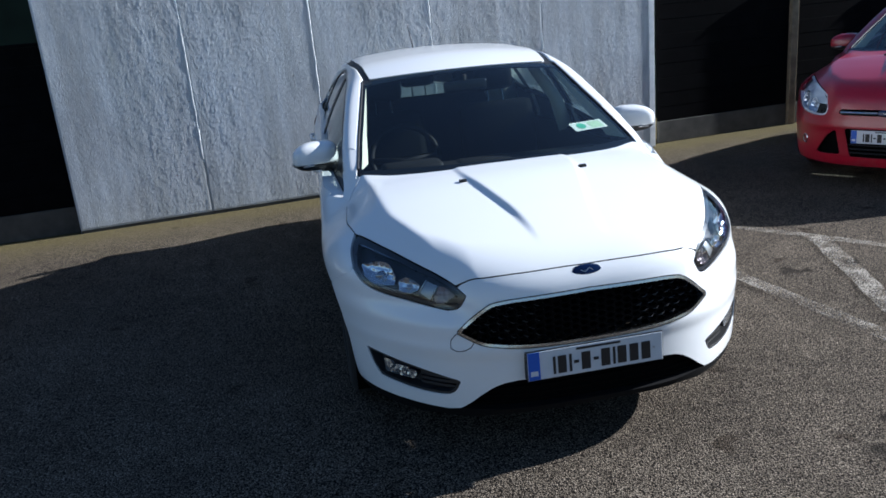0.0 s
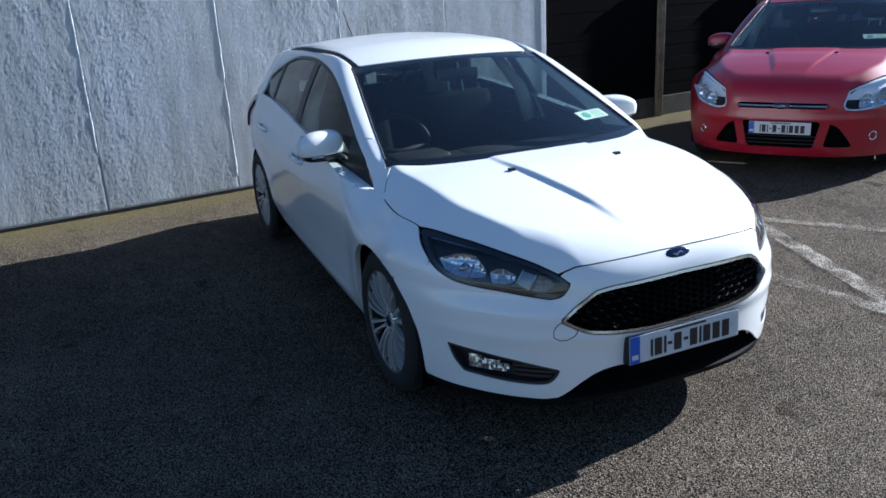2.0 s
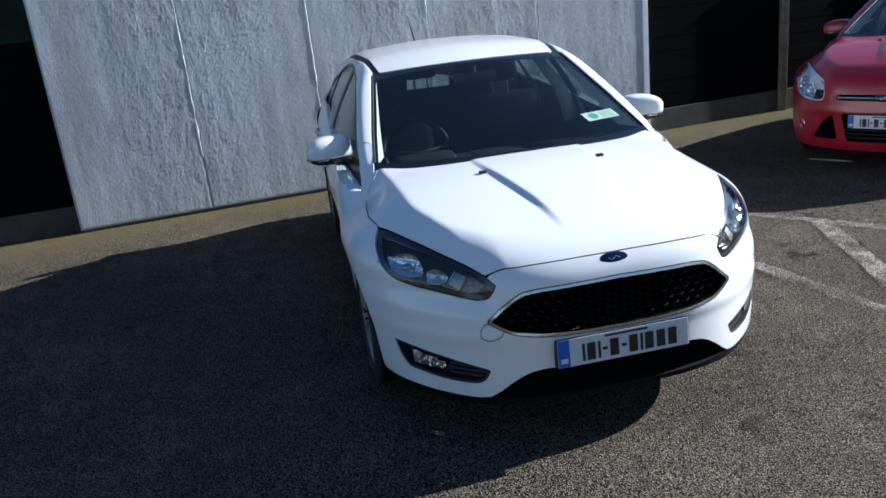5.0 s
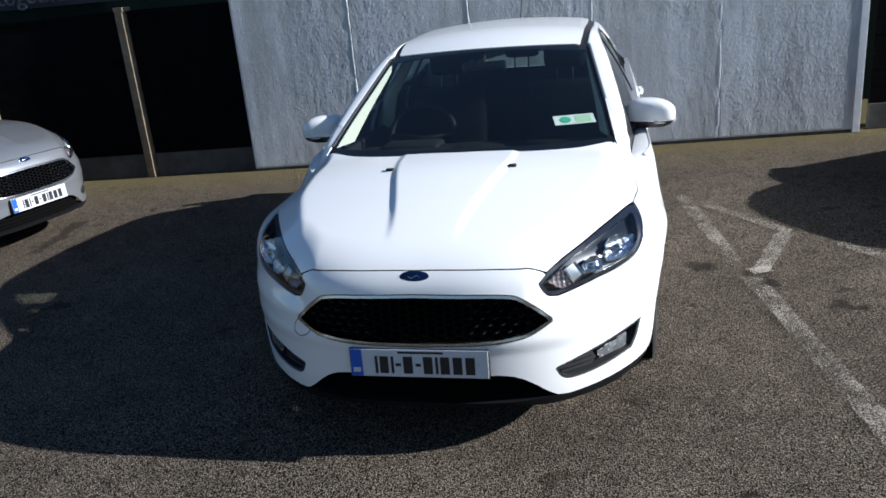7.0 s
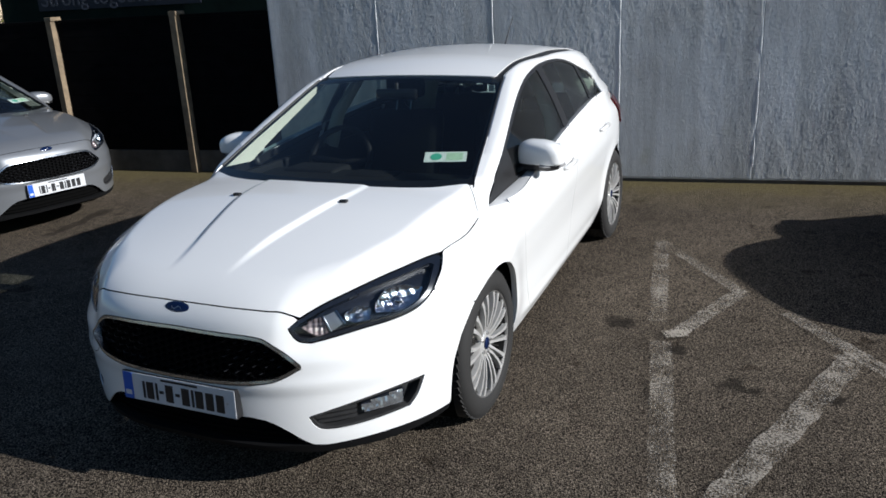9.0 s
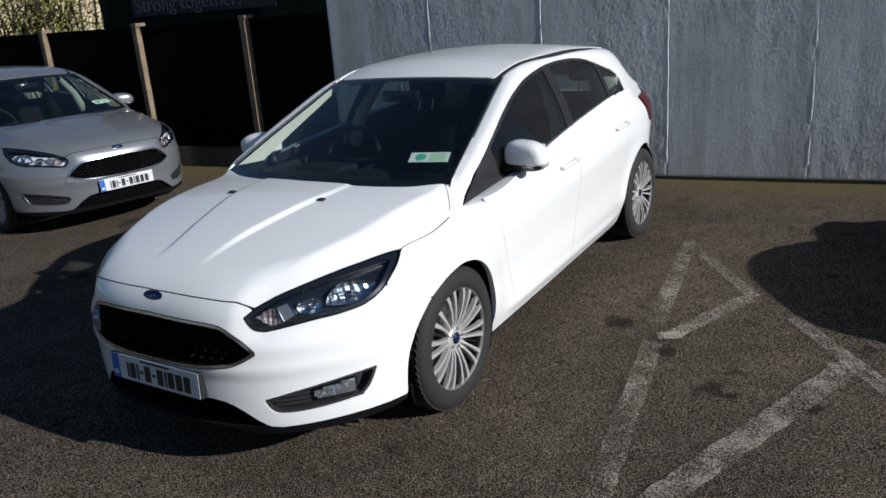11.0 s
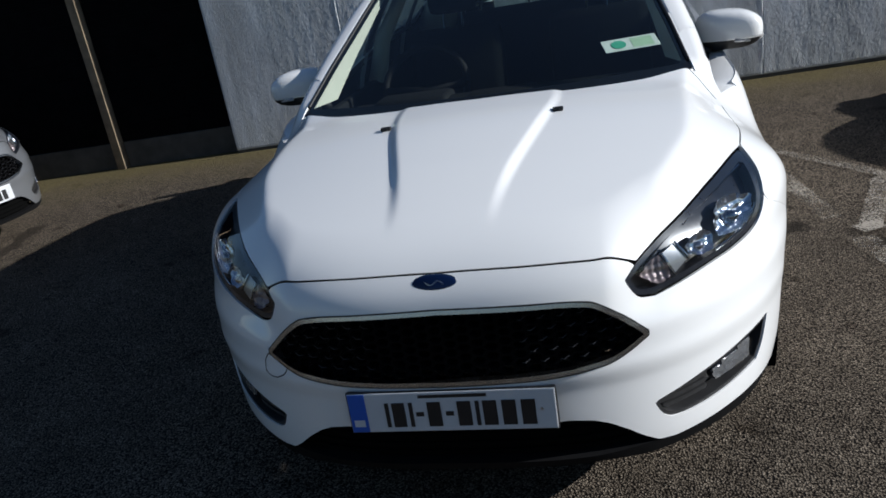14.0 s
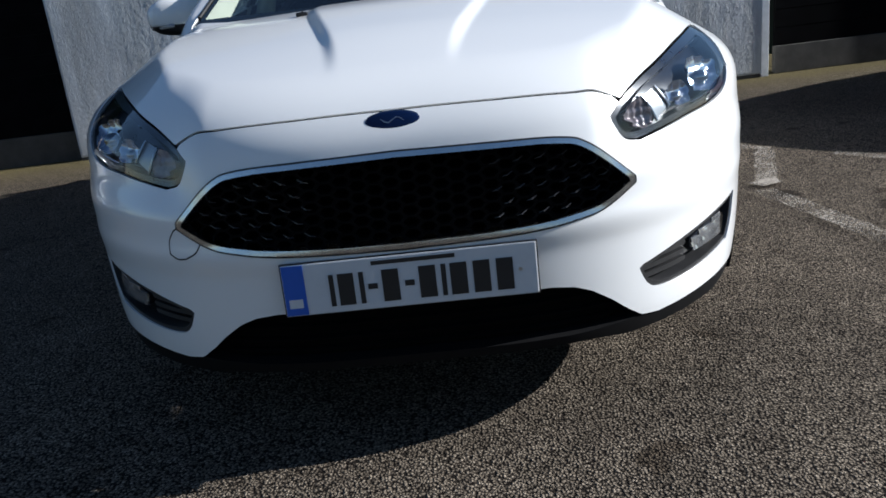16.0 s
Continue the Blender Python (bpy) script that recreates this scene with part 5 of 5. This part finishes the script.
    add_box(dash, (-0.68, 1.13, 0.62), (0.68, 1.64, 0.868), 0.07)
    part("bulkhead", box((-0.66, 0.97, 0.55), (0.66, 1.17, 0.865), 0.02), SHELL, car)
    dash_ob = part("dashboard", dash, DASH, car, smooth=True)
    part("instrument_hood", box((-0.53, 1.47, 0.82), (-0.21, 1.66, 0.885), 0.03), DASH, dash_ob, smooth=True)
    part("centre_screen_hood", box((-0.15, 1.42, 0.80), (0.15, 1.6, 0.873), 0.03), DASH, dash_ob, smooth=True)
    wheel = bmesh.new()
    mw = Matrix.Translation((-0.37, 1.80, 0.87)) @ pose(0, 0, 0, 62)
    add_tube(wheel, [tuple(mw @ Vector((0.185 * math.cos(a), 0.185 * math.sin(a), 0))) for a in np.linspace(0, 2 * math.pi, 33)], 0.016, 8)
    add_tube(wheel, [tuple(mw @ Vector(p)) for p in ((-0.18, 0.0, 0), (0, -0.01, -0.03), (0.18, 0.0, 0))], 0.022, 8)
    add_tube(wheel, [tuple(mw @ Vector(p)) for p in ((0, 0, -0.03), (0, -0.18, 0))], 0.02, 8)
    part("steering_wheel", wheel, DASH, car, smooth=True)
    build_seat("front_seat", car, -0.37, 1.95, 0.5)
    build_seat("front_seat", car, 0.37, 1.95, 0.5)
    build_seat("rear_seat", car, 0.0, 2.80, 1.25)
    part("rear_view_mirror", box((-0.12, 1.80, 1.195), (0.12, 1.83, 1.255), 0.014), GLOSS_BLACK, car, smooth=True)
    part("mirror_stem", tube([(0, 1.82, 1.245), (0, 1.822, 1.284)], 0.010, 8), BLACK_TRIM, car)

    # wipers and cowl
    for x0, x1 in ((-0.46, 0.10), (-0.02, 0.46)):
        pts = []
        for t in np.linspace(0, 1, 8):
            x = x0 + (x1 - x0) * t
            q = on_screen(np.array([x]), np.array([0.903 + 0.008 * math.sin(t * 3)]))[0]
            pts.append((q[0], q[1] - 0.008, q[2] + 0.006))
        part("wiper", tube(pts, 0.008, 6), BLACK_TRIM, car, "black wiper blade")
    bm = bmesh.new()
    grid = [[bm.verts.new((x, 0.955 + 0.19 * x * x + d, z - 0.10 * x * x)) for x in np.linspace(-0.62, 0.62, 15)] for d, z in ((0.0, 0.915), (0.09, 0.90), (0.15, 0.92))]
    for a, b in zip(grid, grid[1:]):
        for k in range(14):
            bm.faces.new((a[k], a[k + 1], b[k + 1], b[k]))
    part("scuttle", bm, BLACK_TRIM, car, "black scuttle panel")
    return car


HEADLIGHT_OLD = np.concatenate([
    [(0.445, 0.585)], HOOD_SIDE_UZ - np.array([[0.0, 0.004]]),
    spline([HOOD_SIDE_UZ[-1], (1.27, 0.742), (1.16, 0.675), (1.05, 0.622), (0.93, 0.582), (0.79, 0.556), (0.62, 0.538), (0.52, 0.535)])[1:],
    spline([(0.52, 0.535), (0.465, 0.548), (0.445, 0.585)])[1:-1]])

build_car("white five-door hatchback with chrome-framed black grille", WHITE, Matrix(), 0.016)
build_car("silver five-door hatchback parked side-on before the fence", SILVER, pose(-3.74, 2.69, -0.05, 0, 0, 79.5), 0.03, fog_lamps=False)
build_car("bright red five-door hatchback with slim chrome grille bar", RED, pose(3.40, 2.73, 0, 0, 0, -57.5) @ Matrix.Diagonal((1.06, 1.0, 1.04, 1)), 0.03, facelift=False)
build_car("blue hatchback parked behind the red one", BLUE, pose(7.6, 4.6, 0, 0, 0, -60), 0.045, facelift=False, sticker=False)


# ---- the yard ----
bm = bmesh.new()
bmesh.ops.create_grid(bm, x_segments=60, y_segments=60, size=6)
for v in bm.verts:
    v.co.z = 0.006 * noise.noise(Vector((v.co.x * 0.5, v.co.y * 0.5, 1))) - 0.05 * float(ramp(2.6 - math.hypot((v.co.x + 5.2) * 0.8, v.co.y - 2.3), 0.0, 1.2))
ring = [(-6, -6), (6, -6), (6, 6), (-6, 6)]
near = [min(bm.verts, key=lambda v: (v.co.x - x) ** 2 + (v.co.y - y) ** 2) for x, y in ring]
edge = [[v for v in bm.verts if abs(v.co.y + 6) < 1e-4], [v for v in bm.verts if abs(v.co.x - 6) < 1e-4], [v for v in bm.verts if abs(v.co.y - 6) < 1e-4], [v for v in bm.verts if abs(v.co.x + 6) < 1e-4]]
for v in bm.verts:
    if abs(abs(v.co.x) - 6) < 1e-4 or abs(abs(v.co.y) - 6) < 1e-4:
        v.co.z = 0
far = [bm.verts.new((x * 60, y * 60, 0)) for x, y in ring]
for k, vs in enumerate(edge):
    vs.sort(key=lambda v: (v.co.x, v.co.y, -v.co.x, -v.co.y)[k])
    bm.faces.new([far[k]] + vs + [far[(k + 1) % 4]])
bmesh.ops.recalc_face_normals(bm, faces=bm.faces)
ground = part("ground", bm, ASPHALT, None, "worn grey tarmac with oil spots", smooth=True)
tagged(ground, "worn grey tarmac yard with oil spots and mossy grit", "ground", kind="structure")

WALL_M = Matrix.Translation((0, 5.22, 0)) @ pose(0, 0, 0, 0, 0, 7.125)
STRETCH = math.hypot(1, 0.125)


def wall_panel(x0, x1, seed):
    """A plastered panel: thick trowel and splash relief in real geometry."""
    bm = bmesh.new()
    nx, nz, tall = int((x1 - x0) / 0.0085), int(2.75 / 0.0115), 2.75
    grid = []
    for i in range(nx + 1):
        col = []
        for k in range(nz + 1):
            x, z = x0 + (x1 - x0) * i / nx, 0.03 + tall * k / nz
            rough = max(0.0, min(1.0, 0.5 + 1.6 * noise.noise(Vector((x * 0.9 + seed, 7.3, z * 0.55)))))
            h = 0.0014 * noise.noise(Vector((x * 13, seed, z * 6))) + 0.0034 * abs(noise.noise(Vector((x * 58, seed + 9, z * 30))))
            d = (0.42 + 0.5 * rough) * h
            if i in (0, nx) or k in (0, nz):
                d = -0.004
            col.append(bm.verts.new((x, -d, z)))
        grid.append(col)
    for a, b in zip(grid, grid[1:]):
        for k in range(nz):
            bm.faces.new((a[k], b[k], b[k + 1], a[k + 1]))
    return bm


wall = thing("wall_north", "white-painted rough plastered wall with pale vertical joints", "wall", WALL_M, kind="structure")
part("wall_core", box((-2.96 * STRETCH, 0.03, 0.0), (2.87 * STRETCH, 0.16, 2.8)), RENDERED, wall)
# dark strip stands in for shade in the slot under the panels
part("wall_foot", box((-2.955 * STRETCH, 0.006, 0.0), (2.83 * STRETCH, 0.029, 0.045)), PLINTH, wall, "dark strip painted as the shaded slot below the plaster")
JOINTS = [x * STRETCH for x in (-2.955, -1.815, -0.685, 0.455, 1.615, 2.84)]
for k, (a, b) in enumerate(zip(JOINTS, JOINTS[1:])):
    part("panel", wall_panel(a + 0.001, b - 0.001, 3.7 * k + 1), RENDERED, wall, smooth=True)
for k, x in enumerate(JOINTS[1:-1]):
    bm = bmesh.new()
    rng = random.Random(k)
    add_tube(bm, [(x + rng.uniform(-0.003, 0.003), 0.0045 + rng.uniform(-0.001, 0.001), z) for z in np.linspace(0.5 if k == 0 else 0.15, 2.75, 26)], [rng.uniform(0.006, 0.0095) - 0.0015 * (k > 2) for _ in range(26)], 6)
    part("joint_strip", bm, FRESH, wall, "bright white filler along the joint")
part("end_post", box((2.835 * STRETCH, -0.0055, 0.0), (2.90 * STRETCH, 0.16, 2.78), 0.004), FRESH, wall, "smooth white end post")

FENCE_M = Matrix.Translation((0, 5.345, 0)) @ pose(0, 0, 0, 0, 0, 7.125)
POSTS = [x * STRETCH for x in (-11.9, -10.35, -8.8, -7.25, -5.68, -4.1, -2.5, 2.95, 4.75, 6.6, 8.45, 10.3, 12.1)]


def build_fence(label, posts):
    """Concrete posts with flat caps, gravel boards and dark horizontal boards."""
    fence = thing("fence", label, "fence", FENCE_M)
    for x in posts:
        if -2.9 < x < 3.1:
            continue
        bm = bmesh.new()
        turn = pose(x, 0, 0, 0, 0, -9)
        add_box(bm, (-0.042, -0.072, 0), (0.042, 0.05, 1.70), 0.006, turn)
        add_box(bm, (-0.044, -0.076, 1.668), (0.058, 0.06, 1.712), 0.006, turn)
        part("post", bm, CONCRETE, fence, "weathered concrete post with flat cap")
    for a, b in zip(posts, posts[1:]):
        part("gravel_board", box((a + 0.05, -0.02, 0), (b - 0.05, 0.03, 0.24), 0.006), PLINTH, fence, "damp concrete gravel board")
        z, k = 0.242, 0
        while z < 1.6:
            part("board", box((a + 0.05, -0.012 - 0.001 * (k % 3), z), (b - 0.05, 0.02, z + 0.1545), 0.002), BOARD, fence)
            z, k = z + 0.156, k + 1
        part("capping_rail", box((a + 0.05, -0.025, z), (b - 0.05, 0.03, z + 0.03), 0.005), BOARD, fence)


build_fence("black-stained board fence with concrete posts beside the silver car", [x for x in POSTS if x < 0])
build_fence("black-stained board fence with concrete posts behind the red car", [x for x in POSTS if x > 0])

# hoarding with a banner behind the fence
hoard = thing("hoarding", "dark green hoarding behind the fence", "hoarding", FENCE_M @ pose(0, 1.6, 0))
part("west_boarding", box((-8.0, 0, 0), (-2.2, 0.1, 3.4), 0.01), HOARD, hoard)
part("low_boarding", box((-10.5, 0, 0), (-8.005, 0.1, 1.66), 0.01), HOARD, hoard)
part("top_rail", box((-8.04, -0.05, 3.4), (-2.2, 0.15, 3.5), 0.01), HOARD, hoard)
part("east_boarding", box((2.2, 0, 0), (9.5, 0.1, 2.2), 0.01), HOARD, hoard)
banner = thing("banner", "navy banner with grey lettering on the hoarding", "banner", FENCE_M @ pose(-7.34, 1.58, 1.80))
part("sheet", box((0, -0.006, 0), (2.5, 0.006, 0.62)), SIGN, banner)
font = bpy.data.curves.new("banner_text", "FONT")
font.body, font.size, font.extrude = "Strong together.", 0.285, 0.002
words = new("lettering", font)
words.parent, words.matrix_basis = banner, pose(0.05, -0.012, 0.055, 90)
font.materials.append(SIGN_TEXT)

# garden beyond: pale wall and a sunlit shrub
far_wall = tagged(part("garden_wall", box((-17.25, 6.5, 0), (-17.0, 16.0, 2.65), 0.02), PALE_WALL, None), "pale sunlit garden wall", "wall")


def shrub(at, tall, seed):
    rng = random.Random(seed)
    bush = thing("shrub", "sunlit shrub with bare lower stems", "shrub", Matrix.Translation(at))
    bm = bmesh.new()
    tips = []
    for _ in range(13):
        a, lean = rng.uniform(0, 6.28), rng.uniform(0.1, 0.55)
        pts = [Vector((0.05 * math.cos(a), 0.05 * math.sin(a), 0))]
        for k in range(1, 6):
            t = k / 5
            pts.append(Vector((lean * t * tall * 0.6 * math.cos(a + t), lean * t * tall * 0.6 * math.sin(a + t), t * tall * rng.uniform(0.85, 1.0))))
        add_tube(bm, pts, [0.05 * (1 - 0.8 * k / 5) for k in range(6)], 6)
        tips += pts[3:]
    part("stems", bm, BARK, bush)
    verts, faces = [], []
    for _ in range(2600):
        c = rng.choice(tips) + Vector((rng.gauss(0, 0.26), rng.gauss(0, 0.26), rng.gauss(0, 0.22)))
        n = Vector((rng.gauss(0, 1), rng.gauss(0, 1), rng.gauss(0, 1))).normalized()
        a = n.orthogonal().normalized() * rng.uniform(0.025, 0.05)
        b = n.cross(a) * 0.5
        k = len(verts)
        verts += [c - a, c + b, c + a, c - b]
        faces.append((k, k + 1, k + 2, k + 3))
    hang("leaves", mesh_of("leaves", verts, faces, LEAF, False), bush)
    return bush


shrub((-12.3, 8.5, 0), 3.0, 1)
shrub((-13.4, 8.3, 0), 2.8, 2)
shrub((-14.3, 8.2, 0), 3.0, 3)


# painted bay lines
def line(name, a, b, wide=0.10, paint=LINE):
    a, b = Vector((*a, 0)), Vector((*b, 0))
    d = (b - a).normalized()
    s = d.cross(Vector((0, 0, 1))) * wide / 2
    n = max(int((b - a).length / 0.05), 2)
    rng = random.Random(name + str(a))
    bm = bmesh.new()
    rows = []
    for k in range(n + 1):
        p = a + (b - a) * k / n + Vector((0, 0, 0.015 if paint == LINE_THICK else 0.011))
        rows.append((bm.verts.new(p + s * rng.uniform(0.85, 1.1)), bm.verts.new(p - s * rng.uniform(0.85, 1.1))))
    for p, q in zip(rows, rows[1:]):
        bm.faces.new((p[0], p[1], q[1], q[0]))
    bmesh.ops.recalc_face_normals(bm, faces=bm.faces)
    ob = part(name, bm, paint, None)
    return tagged(ob, "worn white painted bay line on tarmac", "road marking", "bay lines", "structure")


line("bay_line", (1.145, 3.45), (1.345, 2.05), 0.10, LINE_FAINT)
line("bay_line", (1.40, 1.80), (1.60, 0.55), 0.105, LINE_FAINT)
line("bay_line", (1.60, 0.55), (1.78, -0.6), 0.11)
line("bay_line", (1.125, 3.485), (1.72, 2.61), 0.08)
line("bay_line", (1.72, 2.61), (1.45, 1.90), 0.10)
line("bay_line", (1.97, 2.36), (2.95, 0.98), 0.09)
line("bay_line", (2.25, 1.84), (1.70, 0.30), 0.125)
# solid paint where two strokes meet
line("line_joint", (1.40, 1.885), (1.505, 1.935), 0.09, LINE_THICK)
line("line_joint", (2.21, 1.90), (2.27, 1.80), 0.09, LINE_THICK)
line("line_joint", (1.68, 2.635), (1.735, 2.59), 0.07, LINE_THICK)
